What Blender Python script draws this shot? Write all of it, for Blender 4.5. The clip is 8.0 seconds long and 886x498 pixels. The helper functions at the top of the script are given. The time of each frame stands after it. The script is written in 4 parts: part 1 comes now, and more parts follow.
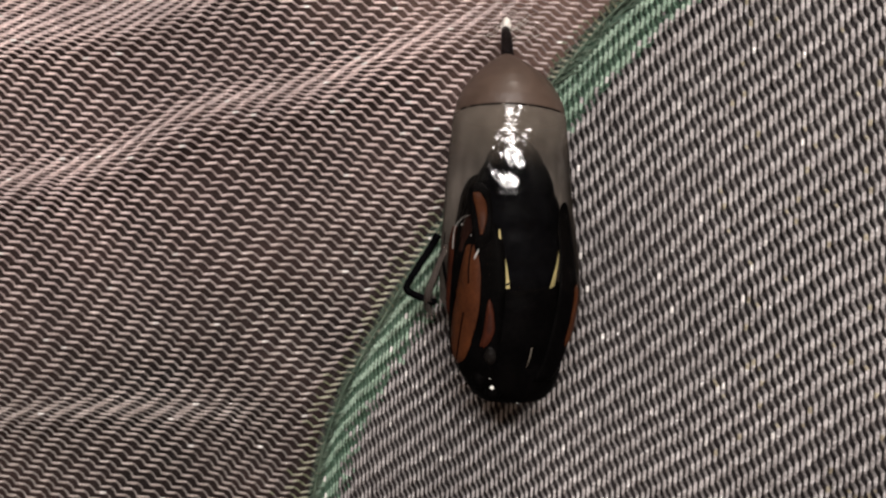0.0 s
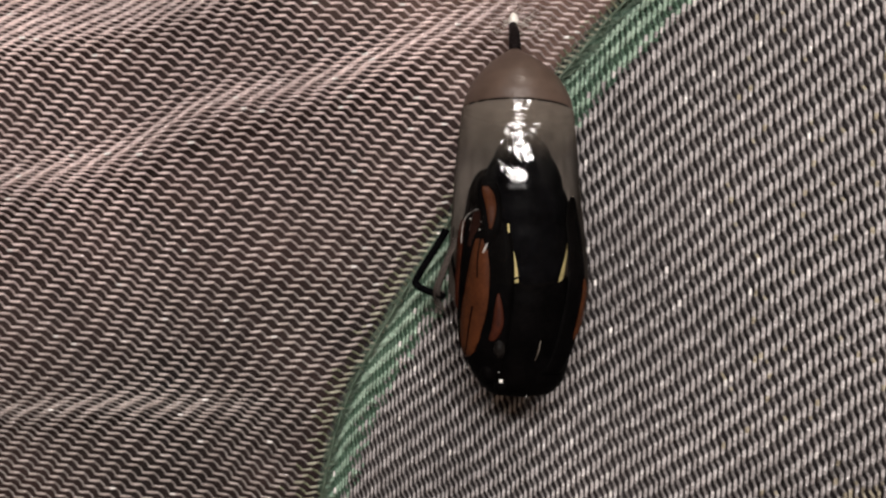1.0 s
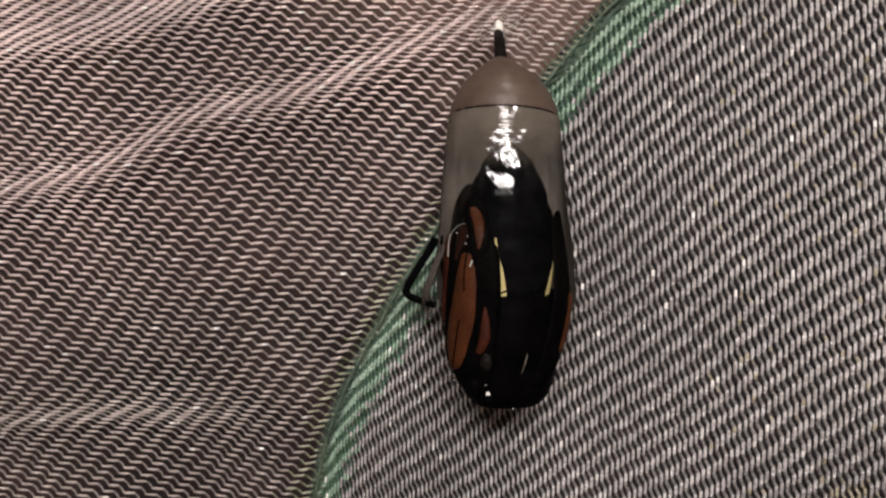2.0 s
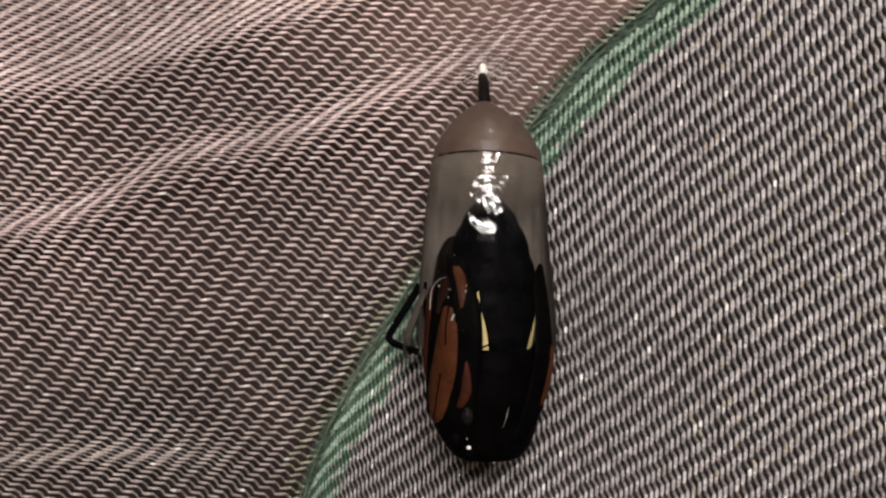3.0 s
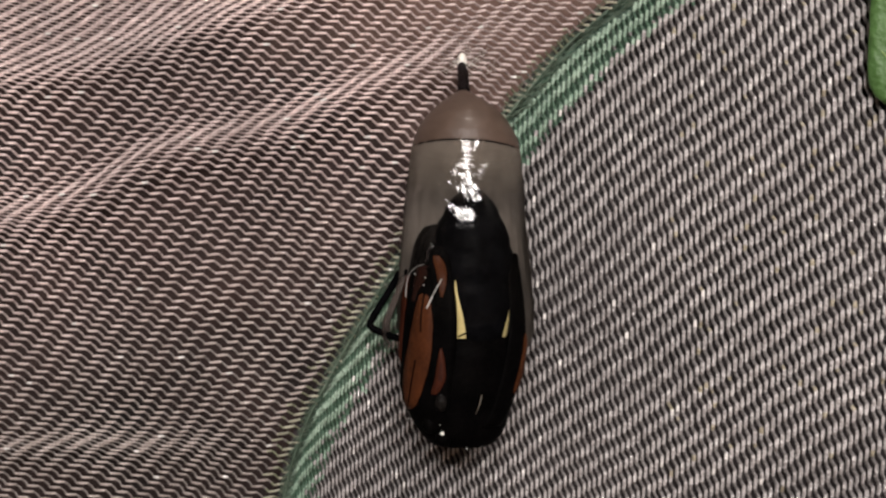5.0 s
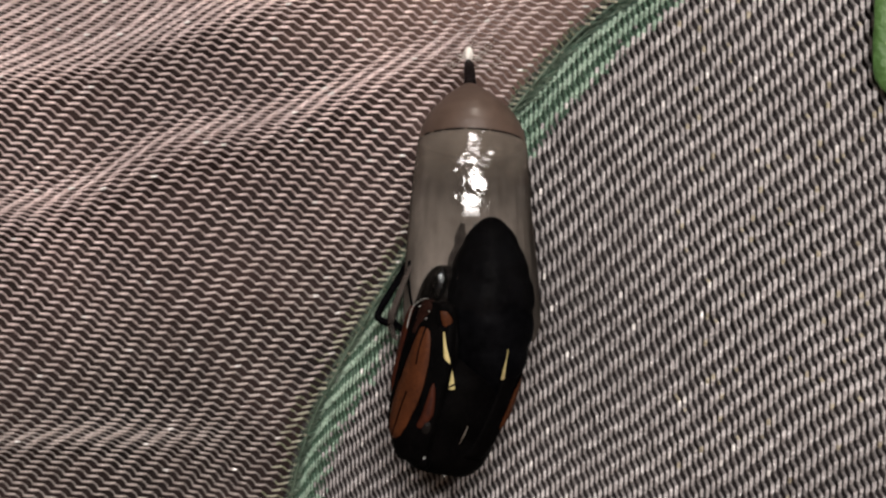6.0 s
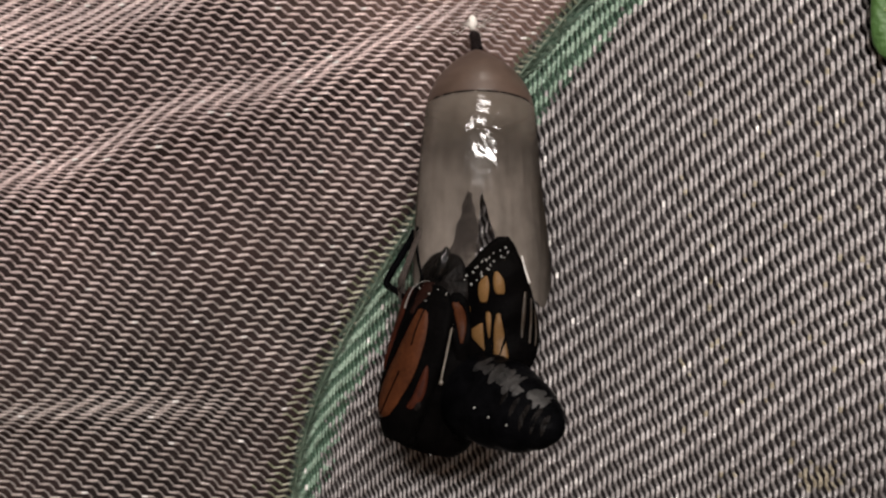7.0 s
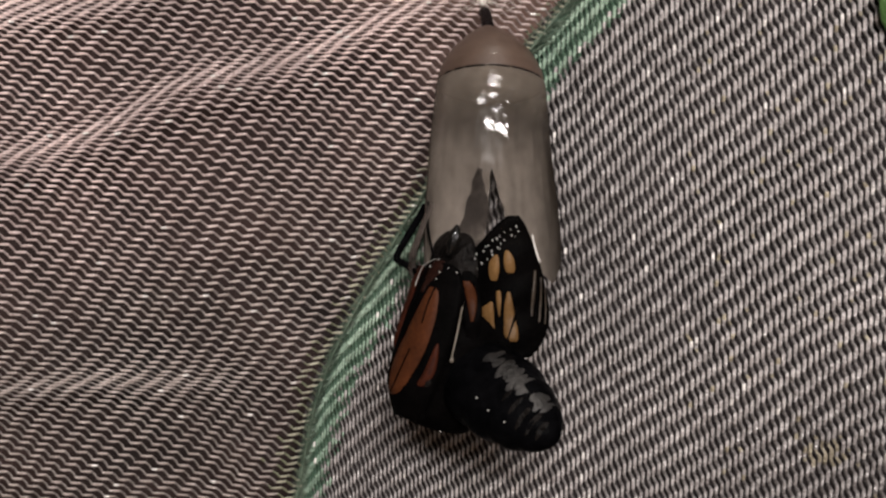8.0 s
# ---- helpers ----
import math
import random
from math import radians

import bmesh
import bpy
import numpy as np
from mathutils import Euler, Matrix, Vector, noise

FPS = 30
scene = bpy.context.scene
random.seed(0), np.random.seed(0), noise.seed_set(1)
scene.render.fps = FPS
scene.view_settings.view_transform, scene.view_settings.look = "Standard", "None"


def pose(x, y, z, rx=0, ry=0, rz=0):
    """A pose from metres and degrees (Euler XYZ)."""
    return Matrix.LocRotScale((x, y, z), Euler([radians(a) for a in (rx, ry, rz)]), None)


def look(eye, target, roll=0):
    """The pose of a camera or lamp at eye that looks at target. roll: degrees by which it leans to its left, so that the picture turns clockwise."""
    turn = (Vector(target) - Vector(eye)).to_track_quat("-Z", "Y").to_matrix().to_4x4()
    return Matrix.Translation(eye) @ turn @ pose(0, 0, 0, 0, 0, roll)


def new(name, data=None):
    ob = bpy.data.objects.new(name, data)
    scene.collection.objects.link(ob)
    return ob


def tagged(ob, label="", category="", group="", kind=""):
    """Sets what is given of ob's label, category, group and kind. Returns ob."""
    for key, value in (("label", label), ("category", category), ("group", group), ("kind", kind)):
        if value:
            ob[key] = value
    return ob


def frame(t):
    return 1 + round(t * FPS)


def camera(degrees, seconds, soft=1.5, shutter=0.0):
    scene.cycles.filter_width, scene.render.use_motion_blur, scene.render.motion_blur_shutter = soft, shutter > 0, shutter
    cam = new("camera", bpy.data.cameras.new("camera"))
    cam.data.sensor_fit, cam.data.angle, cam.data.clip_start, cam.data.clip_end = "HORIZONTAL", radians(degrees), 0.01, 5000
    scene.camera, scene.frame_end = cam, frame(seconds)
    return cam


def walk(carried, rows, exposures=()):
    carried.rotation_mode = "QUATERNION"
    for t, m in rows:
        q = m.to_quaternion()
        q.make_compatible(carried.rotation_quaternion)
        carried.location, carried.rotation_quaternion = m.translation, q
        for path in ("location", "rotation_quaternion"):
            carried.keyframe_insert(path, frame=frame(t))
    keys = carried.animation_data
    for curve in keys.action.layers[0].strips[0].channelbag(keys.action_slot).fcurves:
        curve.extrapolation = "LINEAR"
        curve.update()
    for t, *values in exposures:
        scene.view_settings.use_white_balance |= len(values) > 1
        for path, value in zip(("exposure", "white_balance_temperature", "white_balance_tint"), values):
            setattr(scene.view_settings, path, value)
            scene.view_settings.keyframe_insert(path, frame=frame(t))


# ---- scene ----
# Lengths of the small things are in millimetres; MM turns them into metres.
MM = 0.001
H = 1.3                                   # height of the view's middle over the floor
SILK = (2.04, -0.3, 14.55)                # where the chrysalis is fastened to the cloth

# ---- camera ----
cam = camera(36, 8.0, soft=2.4)
PATH = [
    (0, pose(0.00068, -0.10321, 1.29821, 89.588, -0.708, 1.787)),
    (0.5, pose(-0.00013, -0.10317, 1.29730, 89.701, -0.620, 1.851)),
    (1, pose(-0.00005, -0.10363, 1.29778, 89.606, -0.458, 1.721)),
    (2.5, pose(-0.00070, -0.10465, 1.29856, 89.692, 0.421, 0.730)),
    (3, pose(-0.00007, -0.10438, 1.30023, 90.311, -0.067, 0.497)),
    (3.5, pose(-0.00061, -0.10449, 1.29951, 92.417, -0.571, 1.541)),
    (4, pose(-0.00018, -0.10464, 1.29954, 91.093, -0.332, 0.922)),
    (4.5, pose(0.00000, -0.10491, 1.30001, 89.996, -0.000, -0.003)),
    (5, pose(-0.00011, -0.10557, 1.29970, 90.085, 0.130, -0.361)),
    (5.2, pose(0.00136, -0.10504, 1.29923, 89.714, 0.138, 0.390)),
    (6.5, pose(-0.00183, -0.10667, 1.29697, 91.146, 0.637, -0.795)),
    (7, pose(-0.00384, -0.10630, 1.29534, 90.774, 0.950, -1.782)),
    (7.5, pose(-0.00419, -0.10667, 1.29486, 90.929, 0.914, -1.568)),
    (8, pose(-0.00513, -0.10673, 1.29485, 89.994, 0.748, -2.075)),
]
walk(cam, PATH)

# ---- world and light ----
world = bpy.data.worlds.new("world")
scene.world = world
world.use_nodes = True
world.node_tree.nodes["Background"].inputs[0].default_value = (0.9, 0.85, 0.8, 1)
world.node_tree.nodes["Background"].inputs[1].default_value = 0.006
scene.view_settings.exposure = 0.0

LAMP = (0.10, -2.95, 2.2)
lamp_data = bpy.data.lights.new("wall_lamp_light", "AREA")
lamp_data.shape, lamp_data.size, lamp_data.size_y = "RECTANGLE", 1.4, 0.3
lamp_data.energy = 112
lamp_data.color = (1.0, 0.938, 0.906)
lamp_light = new("wall_lamp_light", lamp_data)
lamp_light.matrix_world = look((LAMP[0], LAMP[1] + 0.06, LAMP[2]), (0, 0, H))

CEILING_LAMP = (0.15, -0.55, 2.47)
top_data = bpy.data.lights.new("ceiling_lamp_light", "AREA")
top_data.shape, top_data.size = "DISK", 0.3
top_data.energy, top_data.color = 5, (1.0, 0.9, 0.8)
top_light = new("ceiling_lamp_light", top_data)
top_light.matrix_world = look((CEILING_LAMP[0], CEILING_LAMP[1], CEILING_LAMP[2] - 0.05), (CEILING_LAMP[0], CEILING_LAMP[1] + 0.01, 0))


# ---- materials ----
def material(name, low, high, scale, rough=0.6, bump=0.0, fine=None, metal=0.0, sheen=0.0, spec=0.5, coat=0.0, graded=None):
    """Two colours mixed by noise at two sizes (scale and fine, per metre), with a fine relief."""
    m = bpy.data.materials.new(name)
    m.use_nodes = True
    n, l = m.node_tree.nodes, m.node_tree.links
    b = n["Principled BSDF"]
    co = n.new("ShaderNodeTexCoord")
    big, small = n.new("ShaderNodeTexNoise"), n.new("ShaderNodeTexNoise")
    big.inputs["Scale"].default_value, big.inputs["Detail"].default_value = scale, 3
    small.inputs["Scale"].default_value, small.inputs["Detail"].default_value = fine or scale * 9, 4
    add, ramp = n.new("ShaderNodeMix"), n.new("ShaderNodeValToRGB")
    add.inputs[0].default_value = 0.4
    l.new(co.outputs["Object"], big.inputs["Vector"])
    l.new(co.outputs["Object"], small.inputs["Vector"])
    l.new(big.outputs[0], add.inputs[2])
    l.new(small.outputs[0], add.inputs[3])
    last = add.outputs[0]
    l.new(last, ramp.inputs[0])
    ramp.color_ramp.elements[0].position, ramp.color_ramp.elements[1].position = 0.36, 0.64
    ramp.color_ramp.elements[0].color, ramp.color_ramp.elements[1].color = (*low, 1), (*high, 1)
    colour = ramp.outputs[0]
    if graded:
        # a second pair of colours takes over along one direction: (low, high, direction, start, end)
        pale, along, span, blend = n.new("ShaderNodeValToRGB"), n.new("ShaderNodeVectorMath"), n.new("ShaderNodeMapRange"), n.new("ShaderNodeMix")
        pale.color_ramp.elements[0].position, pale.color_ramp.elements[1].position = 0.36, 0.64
        pale.color_ramp.elements[0].color, pale.color_ramp.elements[1].color = (*graded[0], 1), (*graded[1], 1)
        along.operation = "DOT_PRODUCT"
        along.inputs[1].default_value = graded[2]
        span.inputs[1].default_value, span.inputs[2].default_value = graded[3], graded[4]
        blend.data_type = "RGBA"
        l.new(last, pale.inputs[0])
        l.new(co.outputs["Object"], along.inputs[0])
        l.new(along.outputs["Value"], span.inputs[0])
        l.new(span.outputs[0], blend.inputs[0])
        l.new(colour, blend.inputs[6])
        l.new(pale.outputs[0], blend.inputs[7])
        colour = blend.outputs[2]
    l.new(colour, b.inputs["Base Color"])
    b.inputs["Roughness"].default_value, b.inputs["Metallic"].default_value = rough, metal
    b.inputs["Specular IOR Level"].default_value = spec
    b.inputs["Coat Weight"].default_value, b.inputs["Coat Roughness"].default_value = coat, 0.12
    if sheen:
        b.inputs["Sheen Weight"].default_value = sheen
    if bump:
        bp = n.new("ShaderNodeBump")
        bp.inputs["Strength"].default_value, bp.inputs["Distance"].default_value = bump, 0.3 / scale
        l.new(small.outputs[0], bp.inputs["Height"])
        l.new(bp.outputs[0], b.inputs["Normal"])
    return m


def membrane(name, low, high, cover, rough, scale, bump, spread=0.12, top_cover=0.0, gloss=0.035, drawn=1.0):
    """A thin glossy skin that lets part of what lies behind it show through; cover: how much it hides."""
    m = material(name, low, high, scale, 0.7, 0.0, scale * 3.3)
    n, l = m.node_tree.nodes, m.node_tree.links
    b, out = n["Principled BSDF"], n["Material Output"]
    b.inputs["Specular IOR Level"].default_value = 0
    # the clouding is drawn out lengthways
    pull = n.new("ShaderNodeMapping")
    pull.inputs["Scale"].default_value = (1, 1, drawn)
    l.new(n["Texture Coordinate"].outputs["Object"], pull.inputs["Vector"])
    for node in n:
        if node.bl_idname == "ShaderNodeTexNoise":
            l.new(pull.outputs[0], node.inputs["Vector"])
    clear, mix = n.new("ShaderNodeBsdfTransparent"), n.new("ShaderNodeMixShader")
    spots, span = n.new("ShaderNodeTexNoise"), n.new("ShaderNodeMapRange")
    spots.inputs["Scale"].default_value, spots.inputs["Detail"].default_value = scale * 1.3, 4
    l.new(n["Texture Coordinate"].outputs["Object"], spots.inputs["Vector"])
    span.inputs[1].default_value, span.inputs[2].default_value = 0.3, 0.7
    span.inputs[3].default_value, span.inputs[4].default_value = max(0, cover - spread), cover + spread
    l.new(spots.outputs[0], span.inputs[0])
    # the cover thickens towards the cap and so hides the cap's shade inside
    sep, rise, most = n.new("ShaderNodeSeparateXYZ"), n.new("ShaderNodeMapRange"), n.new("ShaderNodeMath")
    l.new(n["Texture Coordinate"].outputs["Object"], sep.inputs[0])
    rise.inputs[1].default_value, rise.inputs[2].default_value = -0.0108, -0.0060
    rise.inputs[3].default_value, rise.inputs[4].default_value = 0.0, top_cover
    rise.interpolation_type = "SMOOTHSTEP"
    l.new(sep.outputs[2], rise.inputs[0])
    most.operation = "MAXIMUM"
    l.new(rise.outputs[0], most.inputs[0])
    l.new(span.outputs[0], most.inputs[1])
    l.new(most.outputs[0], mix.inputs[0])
    l.new(clear.outputs[0], mix.inputs[1])
    l.new(b.outputs[0], mix.inputs[2])
    # the wet shine lies over it
    shine, over, bp = n.new("ShaderNodeBsdfGlossy"), n.new("ShaderNodeMixShader"), n.new("ShaderNodeBump")
    shine.distribution = "BECKMANN"
    shine.inputs["Roughness"].default_value = rough
    wrinkle = n.new("ShaderNodeTexNoise")
    wrinkle.inputs["Scale"].default_value, wrinkle.inputs["Detail"].default_value, wrinkle.inputs["Distortion"].default_value = scale * 0.85, 3.5, 0.8
    l.new(n["Texture Coordinate"].outputs["Object"], wrinkle.inputs["Vector"])
    bp.inputs["Distance"].default_value = 0.32 / scale
    # the skin is crumpled where it was pinched, under the cap, and taut below
    taut = n.new("ShaderNodeMapRange")
    taut.inputs[1].default_value, taut.inputs[2].default_value = -0.0130, -0.0105
    taut.inputs[3].default_value, taut.inputs[4].default_value = 0.06 * bump, bump
    l.new(sep.outputs[2], taut.inputs[0])
    l.new(taut.outputs[0], bp.inputs["Strength"])
    l.new(wrinkle.outputs[0], bp.inputs["Height"])
    l.new(bp.outputs[0], shine.inputs["Normal"])
    # gloss is limited to the crumpled part, so that reflections show only there
    gloss_span = n.new("ShaderNodeMapRange")
    gloss_span.inputs[1].default_value, gloss_span.inputs[2].default_value = -0.0125, -0.0105
    gloss_span.inputs[3].default_value, gloss_span.inputs[4].default_value = 0.0, gloss
    l.new(sep.outputs[2], gloss_span.inputs[0])
    l.new(gloss_span.outputs[0], over.inputs[0])
    l.new(mix.outputs[0], over.inputs[1])
    l.new(shine.outputs[0], over.inputs[2])
    l.new(over.outputs[0], out.inputs["Surface"])
    return m


FALLOFF = ((0.35, 0, -0.94), -0.94 * 1.3 - 0.011, -0.94 * 1.3 + 0.001)   # from the upper corner down to the seam; greyer, with light falloff painted in
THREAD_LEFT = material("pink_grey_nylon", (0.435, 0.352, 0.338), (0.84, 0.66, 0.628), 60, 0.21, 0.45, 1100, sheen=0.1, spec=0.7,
                       graded=((0.262, 0.222, 0.205), (0.52, 0.445, 0.41), *FALLOFF))
# darker copies of each yarn paint the shade where its thread dips back
SHADED_LEFT = material("shaded_pink_yarn", (0.24, 0.184, 0.174), (0.42, 0.322, 0.304), 60, 0.45, 0.3, 1100,
                     graded=((0.125, 0.107, 0.099), (0.225, 0.195, 0.18), *FALLOFF))
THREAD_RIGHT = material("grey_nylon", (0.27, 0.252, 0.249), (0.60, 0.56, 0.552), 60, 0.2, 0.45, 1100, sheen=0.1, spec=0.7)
SHADED_RIGHT = material("shaded_grey_yarn", (0.135, 0.124, 0.122), (0.235, 0.216, 0.212), 60, 0.45, 0.3, 1100)
GREEN_LEFT = material("olive_nylon", (0.24, 0.235, 0.175), (0.45, 0.435, 0.33), 60, 0.3, 0.5, 1100, sheen=0.1)
GREEN_SHADED = material("shaded_green_yarn", (0.050, 0.098, 0.064), (0.095, 0.168, 0.112), 60, 0.45, 0.3, 1100)
GREEN_RIGHT = material("pale_green_nylon", (0.17, 0.265, 0.195), (0.42, 0.54, 0.43), 60, 0.27, 0.5, 1100, sheen=0.1)
# a few bright stretches stand in for sparkles of light
GLINT = material("painted_sparkle", (0.62, 0.59, 0.57), (0.80, 0.77, 0.74), 200, 0.15, 0.2, 1500, spec=0.9)
TAPE = material("green_tape", (0.030, 0.070, 0.044), (0.064, 0.128, 0.083), 120, 0.45, 0.3, 1500, sheen=0.2)
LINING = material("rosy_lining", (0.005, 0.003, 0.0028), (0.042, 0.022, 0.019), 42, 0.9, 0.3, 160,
                  graded=((0.07, 0.042, 0.034), (0.19, 0.118, 0.096), (0.5, 0, 0.86), 0.86 * 1.3 + 0.005, 0.86 * 1.3 + 0.013))   # paler in the upper corner by the seam
HEM = material("olive_hem", (0.05, 0.08, 0.055), (0.13, 0.175, 0.125), 300, 0.6, 0.3, 2000)
LEAF = material("leaf_green", (0.055, 0.125, 0.030), (0.085, 0.175, 0.048), 90, 0.5, 0.2, 1500)
RIB = material("pale_leaf_rib", (0.19, 0.29, 0.10), (0.28, 0.38, 0.14), 300, 0.5, 0.2, 2000)
YELLOWED = material("yellowed_yarn", (0.25, 0.22, 0.165), (0.46, 0.405, 0.305), 60, 0.35, 0.4, 1100)
OLIVE_SHADED = material("shaded_olive_yarn", (0.12, 0.13, 0.08), (0.20, 0.20, 0.13), 60, 0.45, 0.3, 1100)
BACKING = material("dark_cloth", (0.020, 0.016, 0.017), (0.042, 0.034, 0.035), 90, 0.9, 0.4, 1200)
GREY_LINING = material("grey_brown_cloth", (0.018, 0.0145, 0.015), (0.042, 0.034, 0.035), 90, 0.9, 0.4, 1200)
PLASTER = material("plaster", (0.055, 0.05, 0.045), (0.075, 0.07, 0.06), 3, 0.85, 0.1)
BOARDS = material("floor_wood", (0.20, 0.12, 0.07), (0.30, 0.19, 0.11), 5, 0.5, 0.1)
SILKY = material("white_silk", (0.70, 0.66, 0.60), (0.85, 0.80, 0.74), 900, 0.6, 0.3)
STEM = material("black_horn", (0.005, 0.004, 0.004), (0.010, 0.007, 0.007), 900, 0.5, 0.3, spec=0.03)
CAP = material("brown_cuticle", (0.082, 0.053, 0.040), (0.128, 0.086, 0.066), 260, 0.45, 0.07, 1500, coat=0.15)
let_through, cap_mix = CAP.node_tree.nodes.new("ShaderNodeBsdfTranslucent"), CAP.node_tree.nodes.new("ShaderNodeMixShader")
let_through.inputs["Color"].default_value = (0.42, 0.34, 0.28, 1)
cap_mix.inputs[0].default_value = 0.3
CAP.node_tree.links.new(CAP.node_tree.nodes["Principled BSDF"].outputs[0], cap_mix.inputs[1])
CAP.node_tree.links.new(let_through.outputs[0], cap_mix.inputs[2])
CAP.node_tree.links.new(cap_mix.outputs[0], CAP.node_tree.nodes["Material Output"].inputs["Surface"])
SKIN_FRONT = membrane("clear_skin", (0.15, 0.124, 0.102), (0.21, 0.178, 0.148), 0.002, 0.17, 420, 0.5, 0.001, top_cover=0.5, gloss=0.042)
SKIN_BACK = membrane("cloudy_skin", (0.125, 0.106, 0.09), (0.215, 0.183, 0.157), 0.90, 0.30, 260, 0.25, 0.06, gloss=0.015, drawn=0.7)
DARK_STRIP = membrane("added_dark_strip", (0.022, 0.018, 0.016), (0.055, 0.046, 0.041), 0.42, 0.35, 420, 0.2, 0.3, gloss=0.004)
FLAP = membrane("smoky_skin", (0.075, 0.062, 0.056), (0.15, 0.125, 0.112), 0.72, 0.30, 260, 0.25, 0.06, gloss=0.015)
BLACK = material("black_scales", (0.0008, 0.0007, 0.0007), (0.0022, 0.0019, 0.0019), 500, 0.5, 0.1, 3000, spec=0.008)
GLOSS = material("black_cuticle", (0.0008, 0.0008, 0.001), (0.003, 0.003, 0.0035), 400, 0.36, 0.12, 1800, spec=0.006)
ORANGE = material("orange_scales", (0.024, 0.0076, 0.0030), (0.068, 0.021, 0.0076), 260, 0.5, 0.07, 3500, spec=0.08)
MAROON = material("maroon_scales", (0.018, 0.005, 0.003), (0.052, 0.013, 0.006), 260, 0.5, 0.07, 3500, spec=0.08)
DEEP_MAROON = material("deep_maroon_scales", (0.007, 0.003, 0.0022), (0.018, 0.0065, 0.0045), 260, 0.5, 0.07, 3500, spec=0.05)
AMBER = material("amber_scales", (0.095, 0.049, 0.016), (0.155, 0.082, 0.028), 260, 0.5, 0.07, 3500, spec=0.2)
PALE = material("pale_yellow_scales", (0.43, 0.34, 0.13), (0.55, 0.46, 0.21), 500, 0.5, 0.2, 3500)
WHITE = material("white_spot_and_glint", (0.62, 0.60, 0.56), (0.80, 0.78, 0.74), 900, 0.5)
DOT = material("dull_white_dots_and_glints", (0.26, 0.25, 0.235), (0.46, 0.45, 0.43), 900, 0.5)
GREY = material("grey_sheen", (0.004, 0.004, 0.004), (0.024, 0.022, 0.0215), 900, 0.45, 0.3, 3000)
SMOKE = material("smoky_scales_and_sheen", (0.0015, 0.0013, 0.0012), (0.010, 0.0085, 0.0078), 380, 0.35, 0.5, 1500, spec=0.04)
WET = material("wet_black_cuticle", (0.002, 0.002, 0.002), (0.005, 0.005, 0.005), 400, 0.16, 0.25, 1500, spec=1.0)
STREAK = material("brown_grey_scales", (0.018, 0.012, 0.008), (0.050, 0.034, 0.021), 900, 0.5, 0.2, 3000)
HORN = material("horn_and_gleam", (0.11, 0.092, 0.072), (0.20, 0.17, 0.138), 900, 0.4)
GLOW = bpy.data.materials.new("lamp_glow")
GLOW.use_nodes = True
GLOW.node_tree.nodes["Principled BSDF"].inputs["Emission Color"].default_value = (1, 0.9, 0.8, 1)
GLOW.node_tree.nodes["Principled BSDF"].inputs["Emission Strength"].default_value = 6


# ---- mesh helpers ----
def mesh_of(name, verts, faces, mat, smooth=True):
    me = bpy.data.meshes.new(name)
    me.from_pydata([tuple(v) for v in verts], [], faces)
    me.materials.append(mat)
    if smooth:
        me.polygons.foreach_set("use_smooth", [True] * len(me.polygons))
    me.update()
    return me


def part(name, mesh, parent, label=""):
    ob = new(name, mesh)
    ob.parent = parent
    return tagged(ob, label)


def box(x0, x1, y0, y1, z0, z1):
    v = [(x, y, z) for x in (x0, x1) for y in (y0, y1) for z in (z0, z1)]
    f = [(0, 1, 3, 2), (4, 6, 7, 5), (0, 4, 5, 1), (2, 3, 7, 6), (0, 2, 6, 4), (1, 5, 7, 3)]
    return v, f


def tube(points, radii, sides=8, flat=1.0):
    """A tapered tube with rounded ends along points in millimetres."""
    pts = [Vector(p) for p in points]
    verts, faces = [], []
    for i, p in enumerate(pts):
        way = (pts[min(i + 1, len(pts) - 1)] - pts[max(i - 1, 0)]).normalized()
        a = way.cross(Vector((0, 1, 0.13))).normalized()
        b = way.cross(a)
        for k in range(sides):
            w = 2 * math.pi * k / sides
            verts.append((p + a * math.cos(w) * radii[i] + b * math.sin(w) * radii[i] * flat) * MM)
    for i in range(len(pts) - 1):
        for k in range(sides):
            q = (k + 1) % sides
            faces.append((i * sides + k, i * sides + q, (i + 1) * sides + q, (i + 1) * sides + k))
    faces.append(tuple(range(sides - 1, -1, -1)))
    faces.append(tuple((len(pts) - 1) * sides + k for k in range(sides)))
    return verts, faces


def smooth_line(points, steps=6):
    """A soft curve through the points."""
    p = [np.array(q, float) for q in points]
    p = [2 * p[0] - p[1]] + p + [2 * p[-1] - p[-2]]
    out = []
    for i in range(1, len(p) - 2):
        for s in range(steps):
            t = s / steps
            out.append(0.5 * (2 * p[i] + (p[i + 1] - p[i - 1]) * t + (2 * p[i - 1] - 5 * p[i] + 4 * p[i + 1] - p[i + 2]) * t * t
                              + (3 * p[i] - p[i - 1] - 3 * p[i + 1] + p[i + 2]) * t ** 3))
    out.append(p[-2])
    return [tuple(q) for q in out]


def join(*pieces):
    verts, faces = [], []
    for v, f in pieces:
        k = len(verts)
        verts += v
        faces += [tuple(i + k for i in q) for q in f]
    return verts, faces


